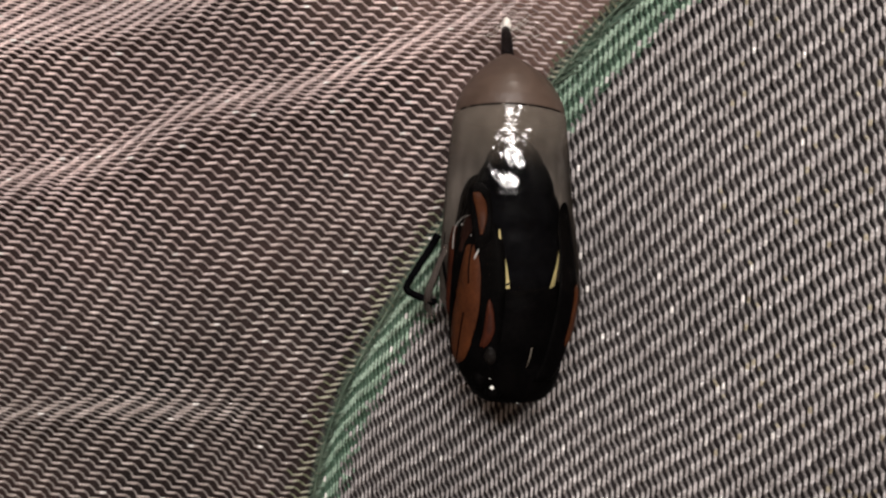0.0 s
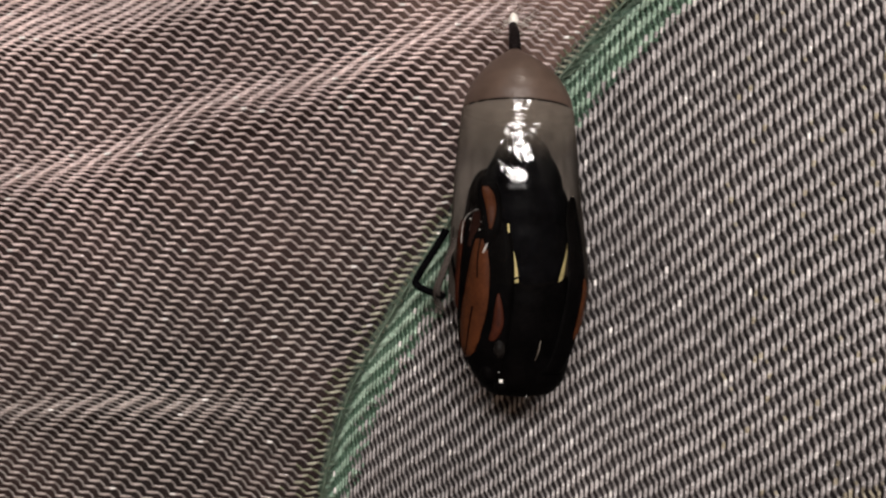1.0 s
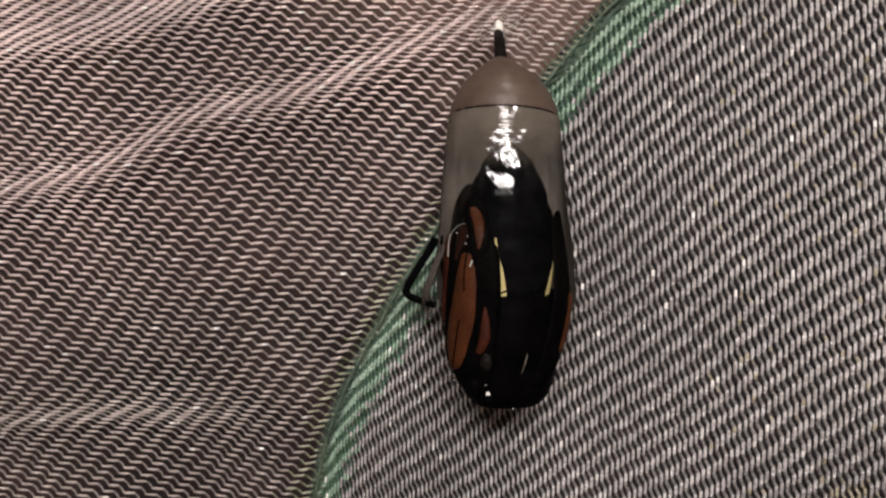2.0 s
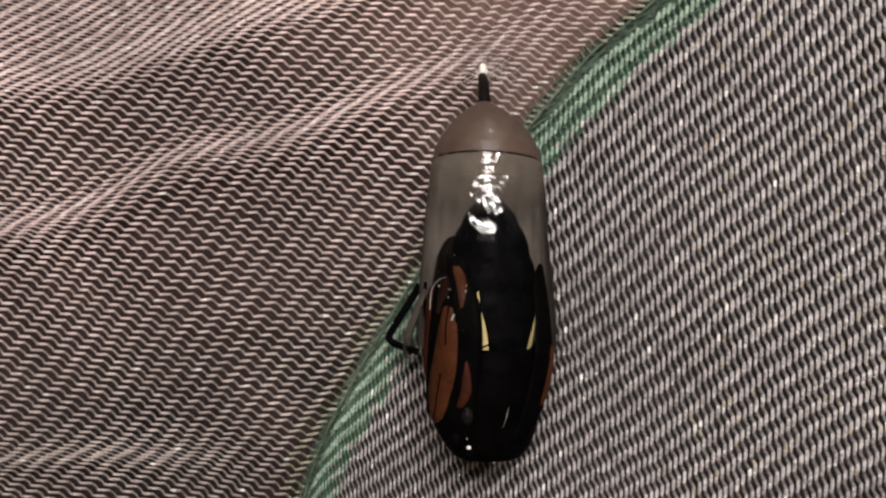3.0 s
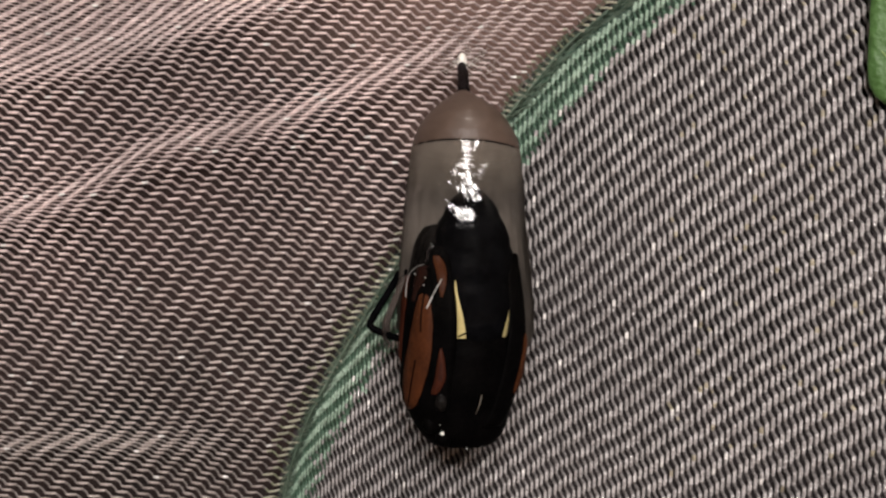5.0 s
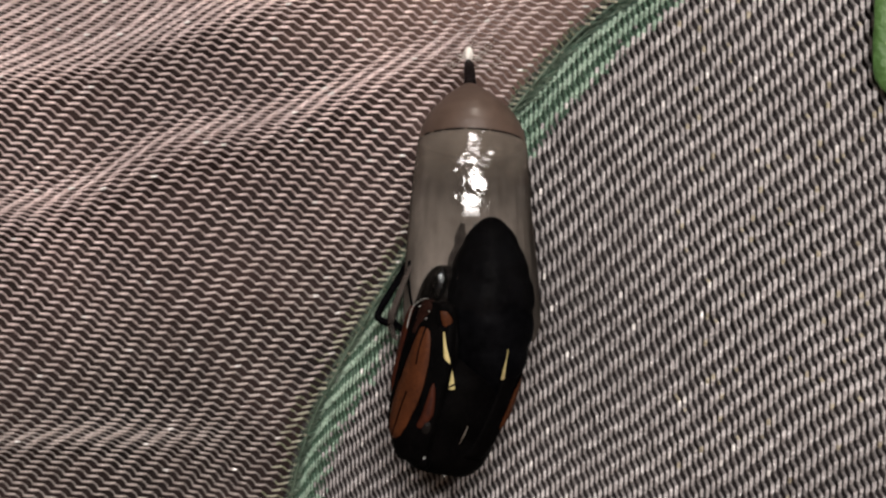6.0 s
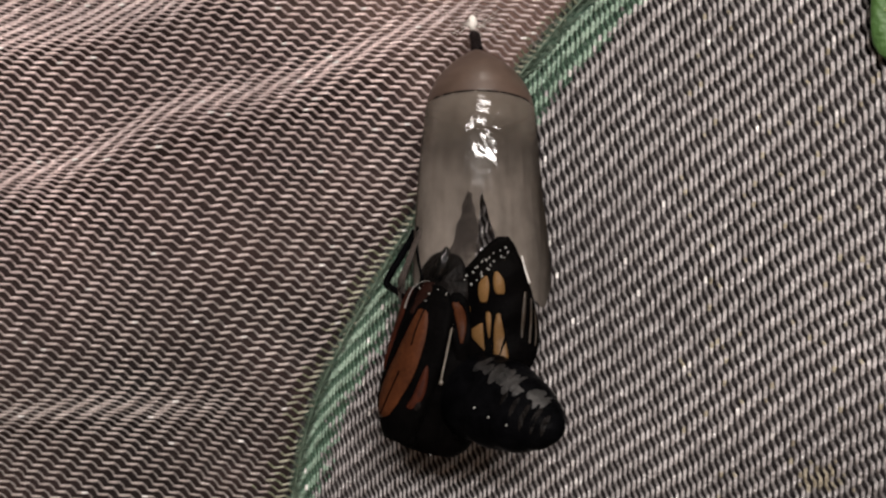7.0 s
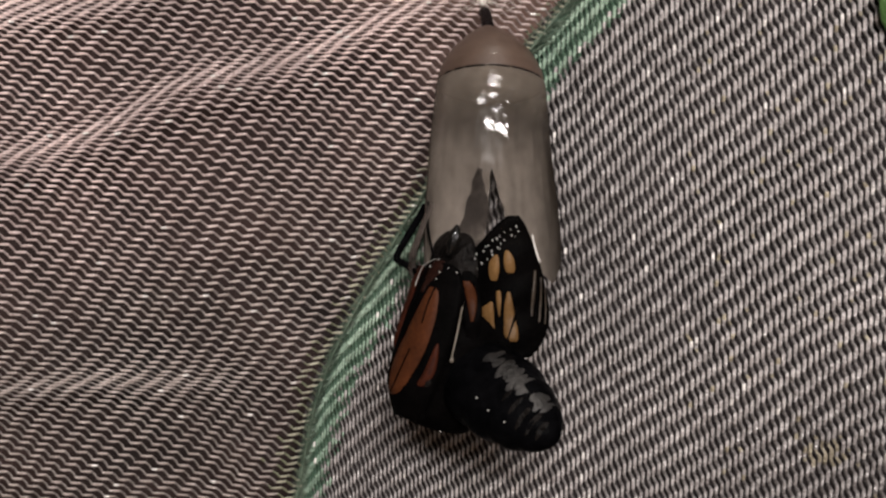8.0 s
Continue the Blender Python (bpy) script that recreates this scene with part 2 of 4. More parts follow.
def ellipsoid(cx, cy, cz, a, b, c, rings=20, sides=28, rough=0.0, seg=0, depth=0.0):
    """A closed body, long in z, with seg shallow waists round it; millimetres."""
    verts, faces = [], []
    for i in range(rings + 1):
        th = math.pi * i / rings
        for k in range(sides):
            w = 2 * math.pi * k / sides
            waist = 1 - depth * (0.5 + 0.5 * math.cos(2 * math.pi * seg * i / rings)) ** 3 if seg else 1
            p = Vector((math.sin(th) * math.cos(w) * waist, math.sin(th) * math.sin(w) * waist, math.cos(th)))
            r = 1 + rough * noise.noise(p * 2.3)
            verts.append(Vector((cx + a * p.x * r, cy + b * p.y * r, cz + c * p.z)) * MM)
    for i in range(rings):
        for k in range(sides):
            q = (k + 1) % sides
            faces.append((i * sides + k, (i + 1) * sides + k, (i + 1) * sides + q, i * sides + q))
    return verts, faces


# ---- the room that closes the place ----
ROOM = 1.6
for name, b, mat in (("floor", box(-ROOM, ROOM, -3.0, 0.2, -0.1, 0), BOARDS), ("ceiling", box(-ROOM, ROOM, -3.0, 0.2, 2.5, 2.6), PLASTER),
                     ("wall_south", box(-ROOM, ROOM, -3.1, -3.0, 0, 2.5), PLASTER), ("wall_west", box(-ROOM - 0.1, -ROOM, -3.0, 0.2, 0, 2.5), PLASTER),
                     ("wall_east", box(ROOM, ROOM + 0.1, -3.0, 0.2, 0, 2.5), PLASTER)):
    tagged(new(name, mesh_of(name, *b, mat, False)), kind="structure")
tagged(new("wall_north", mesh_of("wall_north", *box(-ROOM, ROOM, 0.018, 0.2, 0, 2.5), BACKING, False)), kind="structure",
       label="dark brown cloth wall behind the netting")


def build_lamp():
    lamp = tagged(new("wall_lamp"), "wide white wall lamp switched on", "lamp")
    lamp.location = LAMP
    part("housing", mesh_of("housing", *box(-0.73, 0.73, -0.05, 0.0, -0.18, 0.18), PLASTER, False), lamp)
    part("diffuser", mesh_of("diffuser", *box(-0.7, 0.7, 0.0, 0.012, -0.15, 0.15), GLOW, False), lamp, "glowing diffuser")


build_lamp()


def build_ceiling_lamp():
    lamp = tagged(new("ceiling_lamp"), "round white ceiling lamp switched on", "lamp")
    lamp.location = CEILING_LAMP
    for name, z0, z1, r, mat in (("housing", -0.005, 0.03, 0.17, PLASTER), ("diffuser", -0.03, -0.005, 0.15, GLOW)):
        ring = [(r * math.cos(a), r * math.sin(a)) for a in np.linspace(0, 2 * math.pi, 33)[:-1]]
        verts = [(x, y, z0) for x, y in ring] + [(x, y, z1) for x, y in ring]
        faces = [(k, (k + 1) % 32, 32 + (k + 1) % 32, 32 + k) for k in range(32)] + [tuple(range(31, -1, -1)), tuple(range(32, 64))]
        part(name, mesh_of(name, verts, faces, mat, False), lamp)


build_ceiling_lamp()

# ---- netting ----
# The seam between the two nets, as x over z, in millimetres.
SEAM_Z = np.array([-44, -33, -26.0, -19.2, -16.9, -13.4, -9.7, -6.0, -3.0, -0.4, 3.1, 7.4, 11.3, 16.1, 19.2, 21.8, 27, 36, 44])
SEAM_X = np.array([-16.5, -15.2, -13.7, -12.3, -11.7, -10.4, -8.4, -6.3, -4.5, -2.8, -0.2, 3.2, 6.2, 10.2, 14.3, 16.9, 21.9, 31, 39])


def seam(z):
    return (np.interp(z - 1.5, SEAM_Z, SEAM_X) + 2 * np.interp(z, SEAM_Z, SEAM_X) + np.interp(z + 1.5, SEAM_Z, SEAM_X)) / 4


FOLDS = (  # x and height along the crease; half-width; squeeze; height of the ridge; where it dies out
    ((-60, -34, -27.8, -21.5, -15.2, -9.5, -2.3, 20), (-3.0, 3.8, 5.7, 8.8, 9.5, 10.8, 14.0, 24.0), 3.3, 0.66, 0.6, 6),
    ((-60, -34, -20, 0, 20), (12.6, 15.6, 18.6, 24.5, 30.4), 1.6, 0.62, 1.3, 5),
    ((-60, -34, -20, 0), (-18.4, -17.9, -17.5, -17.5), 2.3, 0.58, 0.6, -18),
)


def lean(z):
    """The nets draw back towards the bottom."""
    return 0.0075 * np.clip(6 - z, 0, 40) ** 1.85


def sag(x, v, shift):
    """A slight unevenness of the weave."""
    return 0.22 * np.sin(x * 0.31 + v * 0.17 + shift) + 0.12 * np.sin(v * 0.55 - x * 0.21 + 2 + shift) + 0.05 * np.sin(x * 1.3 + v * 0.9 + shift)


def left_sheet(x, v):
    """Where the point x, v of the flat left net comes to lie, with its creases."""
    z, y = v.copy(), -0.25 + lean(v) * (1 + 0.7 * np.clip((seam(v) - x) / 8, 0, 1)) + 0.25 * np.sin(x * 0.16 + v * 0.11) + 0.15 * np.sin(v * 0.31 - x * 0.07)
    x = x + sag(x, v, 0.0)
    for along, height, w, k, h, ends in FOLDS:
        a = height[1]
        line = (np.interp(x - 2, along, height) + np.interp(x, along, height) + np.interp(x + 2, along, height)) / 3 + 0.25 * np.sin(x * 0.4 + a)
        fade = 1 / (1 + np.exp((x - ends) / 2.5))
        q = (v - line) / w
        if a > 15:
            # above the upper crease the net tips back and stays so
            over = np.logaddexp(0, 1.6 * q) / 1.6
            z = z - k * w * fade * over
            y = y + 0.28 * w * fade * np.minimum(over, 5)
            continue
        if a < 0:
            # below the lowest crease the net comes forward again
            under = np.minimum(np.logaddexp(0, -1.6 * q) / 1.6, 4)
            y = y - 0.42 * w * under / (1 + np.exp((x + 17) / 2.5))
        z = z - k * w * fade * np.tanh(q)
        y = y - h * fade / np.cosh(q) ** 1.5
    gap = np.clip(seam(z) - x, 0, 60)
    z = z + 0.85 * np.exp(-gap / 3.2)
    y = y + 0.45 * np.exp(-gap / 1.2) - 0.4 * np.exp(-((gap - 3.0) / 2.0) ** 2)
    return x, y, z


def right_sheet(x, v):
    v = v + sag(x, v, 1.0)
    # the weave opens away from the seam, first upwards, then sideways
    v = -22 + (v + 22) * np.clip(1 + 0.005 * (x - 20), 0.82, 1.2)
    x = 91.1 * (np.exp(0.009474 * x) - 1)
    gap = np.clip(x - seam(v), 0, 80)
    y = 0.15 + lean(v) + 0.2 * np.sin(x * 0.13 - v * 0.1) - 0.35 * np.exp(-((gap - 6.0) / 3.0) ** 2) + 1.0 * np.exp(-gap / 1.6)
    return x - 1.9 * (1 - np.exp(-gap / 2.4)) + 0.3, y, v


def net(name, a, b, flat, inside, sheet, mats, label, radius, swell, span_a, span_b, green_reach, fuller):
    """A net of separate threads. a: one repeat along the thread, b: from one thread to the next, flat: the flat
    stretch.
    mats: the bright yarn of the flat stretches, the same yarn with shade in its colour for the dips between them, both
    again in green, and a few painted sparkles; swell: the thread's thickness along one repeat.
    green_reach: how far from the seam the yarn is green. fuller: how thick it is across the net."""
    rng = np.random.default_rng(5)
    a, b, flat = np.array(a), np.array(b), np.array(flat)
    verts, faces, yarn, base = [], [], [], 0
    sides = 5
    ring = [(math.cos(2 * math.pi * k / sides), math.sin(2 * math.pi * k / sides)) for k in range(sides)]
    stretch = flat
    drop = a - stretch
    for j in range(*span_b):
        pts = []
        wob = rng.normal(0, 0.012, (span_a[1] - span_a[0], 2))
        for i in range(*span_a):
            o = a * i + b * j + wob[i - span_a[0]]
            for s, d in ((0.04, 0.03), (0.5, 0.14), (0.96, 0.05)):
                pts.append((*(o + stretch * s), d))
            pts.append((*(o + stretch + drop * 0.5), -0.2))
        pts = np.array(pts)
        x, y, z = sheet(pts[:, 0], pts[:, 1])
        ok = inside(x, z)
        p = np.stack([x, y - pts[:, 2], z], 1)
        way = np.gradient(p, axis=0)
        way /= np.linalg.norm(way, axis=1)[:, None] + 1e-9
        side = np.cross(way, np.array([0, 1.0, 0]))
        side /= np.linalg.norm(side, axis=1)[:, None] + 1e-9
        up = np.cross(side, way)
        rad = radius * np.tile(swell, len(p) // 4) * (1 + rng.normal(0, 0.07, len(p)))
        rad *= np.interp(x, *fuller)
        rings = np.stack([p + (side * c + up * s * 0.8) * rad[:, None] for c, s in ring], 1)
        green = np.abs(x - seam(z)) + rng.normal(0, 0.45, len(p)) < np.interp(z, *green_reach)
        sparkle = rng.random(len(p)) < 0.014
        aged = np.hypot((x - STAIN[0]) / 1.7, (z - STAIN[1]) / 1.2) + rng.normal(0, 0.3, len(p)) < 1
        aged |= (rng.random(len(p)) < 0.025) & (x > 18)
        run = -1
        for i in range(len(p) + 1):
            good = i < len(p) and ok[i]
            if good and run < 0:
                run = i
            if not good and run >= 0:
                n = i - run
                if n > 2:
                    verts.append(rings[run:i].reshape(-1, 3))
                    for q in range(n - 1):
                        yarn += [5 if aged[run + q] else 4 if sparkle[run + q] and (run + q) % 4 < 2 else int((run + q) % 4 > 1) + 2 * int(green[run + q])] * sides
                        for k in range(sides):
                            k2 = (k + 1) % sides
                            faces.append((base + q * sides + k, base + q * sides + k2, base + (q + 1) * sides + k2, base + (q + 1) * sides + k))
                    base += n * sides
                run = -1
    allv = np.concatenate(verts) * MM + np.array([0, 0, H])
    ob = new(name, mesh_of(name, allv, faces, mats[0]))
    for m in mats[1:]:
        ob.data.materials.append(m)
    ob.data.polygons.foreach_set("material_index", yarn)
    return tagged(ob, label, "netting", kind="stuff")


WIDE, TALL = 47.0, 32.0
STAIN = (29.9, -22.2)                     # a yellowed patch of the right net


def in_left(x, z):
    return (np.abs(x) < WIDE) & (np.abs(z) < TALL) & (x < seam(z) + 0.55)


def in_right(x, z):
    return (np.abs(x) < WIDE) & (np.abs(z) < TALL) & (x > seam(z) + np.interp(z, [-20, -12, -5, 10, 15, 20], [0.25, 0.5, 0.45, 1.0, 1.45, 1.8]))


net("netting_left", (1.28, -0.60), (-0.385, -0.47), (0.84, -0.03), in_left, left_sheet, (THREAD_LEFT, SHADED_LEFT, GREEN_LEFT, OLIVE_SHADED, GLINT, THREAD_LEFT),
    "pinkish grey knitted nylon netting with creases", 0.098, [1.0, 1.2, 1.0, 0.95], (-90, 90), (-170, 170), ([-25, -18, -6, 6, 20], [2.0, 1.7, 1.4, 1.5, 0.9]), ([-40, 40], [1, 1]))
net("netting_right", (0.295, -1.52), (0.41, 0.295), (-0.04, -0.92), in_right, right_sheet, (THREAD_RIGHT, SHADED_RIGHT, GREEN_RIGHT, GREEN_SHADED, GLINT, YELLOWED),
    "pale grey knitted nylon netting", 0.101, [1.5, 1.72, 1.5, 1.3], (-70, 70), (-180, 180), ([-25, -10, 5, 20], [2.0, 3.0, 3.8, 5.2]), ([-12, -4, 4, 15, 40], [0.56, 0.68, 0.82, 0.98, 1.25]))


def band(name, x_of, wide, depth, bulge, mat, label, droop=0.0):
    """A strip of cloth with thickness along the line x_of(z)."""
    zs = np.linspace(-TALL - 1, TALL + 1, 130)
    verts, faces, cols = [], [], 9
    for z in zs:
        x0, w = x_of(z), wide(z) + 0.22 * math.sin(z * 5.3) + 0.18 * math.sin(z * 11.7 + 1)
        for k in range(cols):
            s = k / (cols - 1)
            verts.append(((x0 + w * s), depth + float(lean(np.array(z))) - bulge * math.sin(math.pi * s) + droop * s ** 3 + 0.05 * math.sin(z * 2.1 + s * 9), z))
    n = len(verts)
    verts += [(x, y + 0.25, z) for x, y, z in verts]
    for i in range(len(zs) - 1):
        for k in range(cols - 1):
            q = (i * cols + k, i * cols + k + 1, (i + 1) * cols + k + 1, (i + 1) * cols + k)
            faces += [q, tuple(n + v for v in reversed(q))]
        for k in (0, cols - 1):
            faces.append((i * cols + k, (i + 1) * cols + k, n + (i + 1) * cols + k, n + i * cols + k))
    verts = [Vector((x, y, z)) * MM + Vector((0, 0, H)) for x, y, z in verts]
    return tagged(new(name, mesh_of(name, verts, faces, mat)), label, "tape", kind="structure")


def build_lining(name, x0, x1, depth, tilt, mat, label):
    """A dark cloth that hangs loosely behind a net, between two lines."""
    zs, xs = np.linspace(-TALL, TALL, 60), np.linspace(0, 1, 50)
    verts, faces = [], []
    for z in zs:
        for q in xs:
            x = x0(z) + (x1(z) - x0(z)) * q
            verts.append(Vector((x, depth + tilt * float(lean(np.array(z))) + 0.15 * math.sin(x * 0.35 + z * 0.6), z)) * MM + Vector((0, 0, H)))
    for i in range(59):
        for k in range(49):
            faces.append((i * 50 + k, i * 50 + k + 1, (i + 1) * 50 + k + 1, (i + 1) * 50 + k))
    n = len(verts)
    verts += [v + Vector((0, 0.0003, 0)) for v in verts]
    faces += [tuple(n + v for v in reversed(f)) for f in faces]
    tagged(new(name, mesh_of(name, verts, faces, mat)), label, "cloth", kind="structure")


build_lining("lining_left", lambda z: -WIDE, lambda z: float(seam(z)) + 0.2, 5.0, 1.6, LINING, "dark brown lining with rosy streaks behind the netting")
build_lining("lining_right", lambda z: float(seam(z)) - 0.5, lambda z: WIDE, 1.65, 1.0, GREY_LINING, "dark lining cloth behind the pale netting")
band("seam_tape", lambda z: seam(z) + 0.05, lambda z: float(np.interp(z, [-30, -19, -10, 10, 20, 30], [2.2, 2.6, 3.8, 4.8, 5.8, 6.0])), 0.95, 0.1, TAPE, "green seam tape under the netting", droop=0.55)
def build_hem():
    """The rolled edge of the left net along the seam."""
    zs = np.linspace(-TALL, TALL, 140)
    line = [(float(seam(z)) + 0.3, -0.1 + float(lean(np.array(z))), z) for z in zs]
    v, f = tube(line, [0.07 + 0.03 * math.sin(i * 1.7) for i in range(len(zs))], 7)
    rng = random.Random(6)
    pieces = [(v, f)]
    for _ in range(1500):
        z = rng.uniform(-TALL, TALL)
        wide = float(np.interp(z, [-20, 0, 20], [0.5, 0.8, 1.9]))
        x, y = float(seam(z)) + rng.uniform(-0.5, 0.8) * wide, rng.uniform(-0.05, 0.5) + float(lean(np.array(z)))
        d = rng.uniform(0.5, 1.1) * (0.5 + 0.5 * wide)
        up = d * rng.uniform(0.3, 0.9)
        pieces.append(tube([(x, y, z), (x + 0.5 * d, y + 0.08, z + 0.6 * up), (x + d, y + 0.2, z + up)], [0.022, 0.032, 0.015], 4))
    v, f = join(*pieces)
    hem = new("hem", mesh_of("hem", [p + Vector((0, 0, H)) for p in v], f, HEM))
    tagged(hem, "olive green frayed hem of the netting", "hem", kind="structure")


build_hem()


def build_leaf():
    """A broad leaf that hangs against the net with its blunt end down."""
    leaf_ob = tagged(new("leaf"), "smooth green broad leaf hanging against the pale netting", "leaf")
    leaf_ob.location = (0.0393, -0.0012, H + 0.0098)
    rows, cols, long, wide = 40, 18, 25.0, 6.2

    def spot(s, q, lift=0.0):
        # s: from the blunt end up to the stalk, q: across, -1 to 1
        w = wide * (1 - (1 - min(1, s * 5.5)) ** 3.4) ** (1 / 3.4) * (1 - 0.85 * max(0, s - 0.45) ** 1.3)
        y = -0.9 * (1 - q * q) - 0.35 * math.sin(s * 5 + q) - 0.12 * abs(math.sin(9 * s * math.pi - 2.4 * abs(q))) - lift
        return Vector((w * q + 0.8 * s, y, s * long + 0.5 * q * q)) * MM

    top = [spot(i / rows, 2 * k / cols - 1) for i in range(rows + 1) for k in range(cols + 1)]
    n, c1 = len(top), cols + 1
    verts, faces = top + [p + Vector((0, 0.0003, 0)) for p in top], []
    for i in range(rows):
        for k in range(cols):
            q = (i * c1 + k, i * c1 + k + 1, (i + 1) * c1 + k + 1, (i + 1) * c1 + k)
            faces += [q, tuple(n + v for v in reversed(q))]
        for k in (0, cols):
            faces.append((i * c1 + k, (i + 1) * c1 + k, n + (i + 1) * c1 + k, n + i * c1 + k))
    faces += [(k, n + k, n + k + 1, k + 1) for k in range(cols)]
    part("blade", mesh_of("blade", verts, faces, LEAF), leaf_ob)
    part("midrib", mesh_of("midrib", *tube([tuple(spot(s, 0, 0.05) / MM) for s in np.linspace(0.02, 1, 16)], np.linspace(0.12, 0.4, 16), 7), RIB), leaf_ob, "pale green midrib")
    for i in range(5):
        for side in (-1, 1):
            s0 = 0.06 + 0.16 * i
            line = [tuple(spot(s0 + 0.11 * q * q + 0.02 * q, side * 0.86 * q, 0.02) / MM) for q in np.linspace(0.02, 1, 8)]
            part("vein", mesh_of("vein", *tube(line, np.linspace(0.11, 0.06, 8), 6), RIB), leaf_ob, "pale side vein")


build_leaf()


# ---- chrysalis ----
def at(u, w):
    """Chrysalis space: sideways and down from the silk, in millimetres."""
    return u, -w


TILT = 0.15                                # the growth rings rise towards the viewer
AXIS_Y = -5.9                              # how far the chrysalis hangs before the cloth
# height below the silk, middle, half-width
SHELL = np.array([(2.35, 0.1, 0.4), (2.6, 0.15, 0.85), (2.9, 0.2, 1.32), (3.45, 0.25, 2.05), (4.4, 0.28, 2.98), (5.1, 0.28, 3.45), (5.86, 0.28, 3.8), (6.8, 0.27, 4.0), (7.8, 0.24, 4.1),
                  (9.5, 0.2, 4.3), (11.5, 0.15, 4.46), (13.5, 0.15, 4.62), (15.5, 0.17, 4.82), (17.5, 0.2, 4.95), (19.5, 0.2, 5.0), (21, 0.2, 5.0)])


def shell_at(w):
    return [float(np.interp(w, SHELL[:, 0], SHELL[:, k])) for k in (1, 2)]


def skin(w0, w1, ang0, ang1, rows, cols, ragged=0.0, thick=0.05, crease=0.06, rim=True):
    """Part of the chrysalis wall between two heights and two angles (0 faces the viewer), with a ragged lower rim."""
    verts, faces = [], []
    for layer in (0, 1):
        for i in range(rows + 1):
            for k in range(cols + 1):
                a = radians(ang0 + (ang1 - ang0) * k / cols)
                end = w1 + ragged * (noise.noise(Vector((math.sin(a) * 2.2, math.cos(a) * 2.2, 3.3))) * 1.6 + 0.5 * noise.noise(Vector((a * 6, 1.0, 0))))
                w = w0 + (end - w0) * i / rows
                mid, r = shell_at(w)
                r += crease * noise.noise(Vector((math.sin(a) * 3.0, math.cos(a) * 3.0, w * 0.35))) * min(1, max(0, (w - 5.4) / 3)) * min(1, max(0.12, (12.5 - w) / 3)) - thick * layer
                verts.append(Vector((mid + r * math.sin(a), AXIS_Y - 0.96 * r * math.cos(a), TILT * r * math.cos(a) - 0.04 * r * math.sin(a) - w)) * MM)
    n = (rows + 1) * (cols + 1)
    for i in range(rows):
        for k in range(cols):
            q = (i * (cols + 1) + k, (i + 1) * (cols + 1) + k, (i + 1) * (cols + 1) + k + 1, i * (cols + 1) + k + 1)
            faces += [q, tuple(n + v for v in reversed(q))]
    for k in range(cols if rim else 0):
        b = rows * (cols + 1) + k
        faces.append((b, n + b, n + b + 1, b + 1))
    return verts, faces


RING = 6.75
# the slit in the back: height, where its two lips run
SLIT = np.array([(6.0, 0.55, 0.55), (11.5, 0.55, 0.55), (12.1, 0.38, 0.72), (13.0, 0.42, 1.0), (13.8, 0.25, 1.15), (14.6, 0.3, 1.5), (15.6, 0.1, 1.65), (17, -0.05, 1.9), (21, -0.2, 2.2)])


def split_skin(w0, w1, rows, cols, thick=0.05):
    """The back half of the chrysalis wall in one sheet, torn open along the slit from below."""
    bm = bmesh.new()
    for half in (0, 1):
        for layer in (0, 1):
            grid = []
            for i in range(rows + 1):
                line = []
                for k in range(cols + 1):
                    s = k / cols
                    w = w0 + (w1 - w0) * i / rows
                    mid, r = shell_at(w)
                    lip = 180 - math.degrees(math.asin((float(np.interp(w, SLIT[:, 0], SLIT[:, 1 + (half == 0)])) - mid) / r))
                    a = radians(82 + (lip - 82) * s if half == 0 else lip + (278 - lip) * s)
                    w += (i / rows) ** 3 * 0.9 * 1.6 * noise.noise(Vector((math.sin(a) * 2.2, math.cos(a) * 2.2, 3.3)))
                    near = max(0.0, 1 - abs(math.degrees(a) - lip) / 14)
                    open_lip = near * min(1, max(0.0, (w - 10.5) / 2.5))
                    fold = 0.16 * noise.noise(Vector((math.sin(a) * 4.0, math.cos(a) * 4.0, w * 0.22))) + 0.10 * noise.noise(Vector((math.sin(a) * 9, math.cos(a) * 9, w * 0.3)))
                    r += fold * min(1, max(0, (w - 6.3) / 3)) * abs(math.cos(a)) ** 0.7 - 0.35 * open_lip * (0.6 + noise.noise(Vector((w * 0.9, half * 3.0, 0)))) - thick * layer
                    line.append(bm.verts.new(Vector((mid + r * math.sin(a), AXIS_Y - 0.96 * r * math.cos(a), TILT * r * math.cos(a) - 0.04 * r * math.sin(a) - w)) * MM))
                grid.append(line)
            for i in range(rows):
                for k in range(cols):
                    q = (grid[i][k], grid[i + 1][k], grid[i + 1][k + 1], grid[i][k + 1])
                    bm.faces.new(q if layer == 0 else q[::-1])
    bmesh.ops.remove_doubles(bm, verts=bm.verts, dist=2e-7)
    me = bpy.data.meshes.new("back_skin")
    bm.to_mesh(me)
    bm.free()
    me.materials.append(SKIN_BACK)
    me.polygons.foreach_set("use_smooth", [True] * len(me.polygons))
    return me


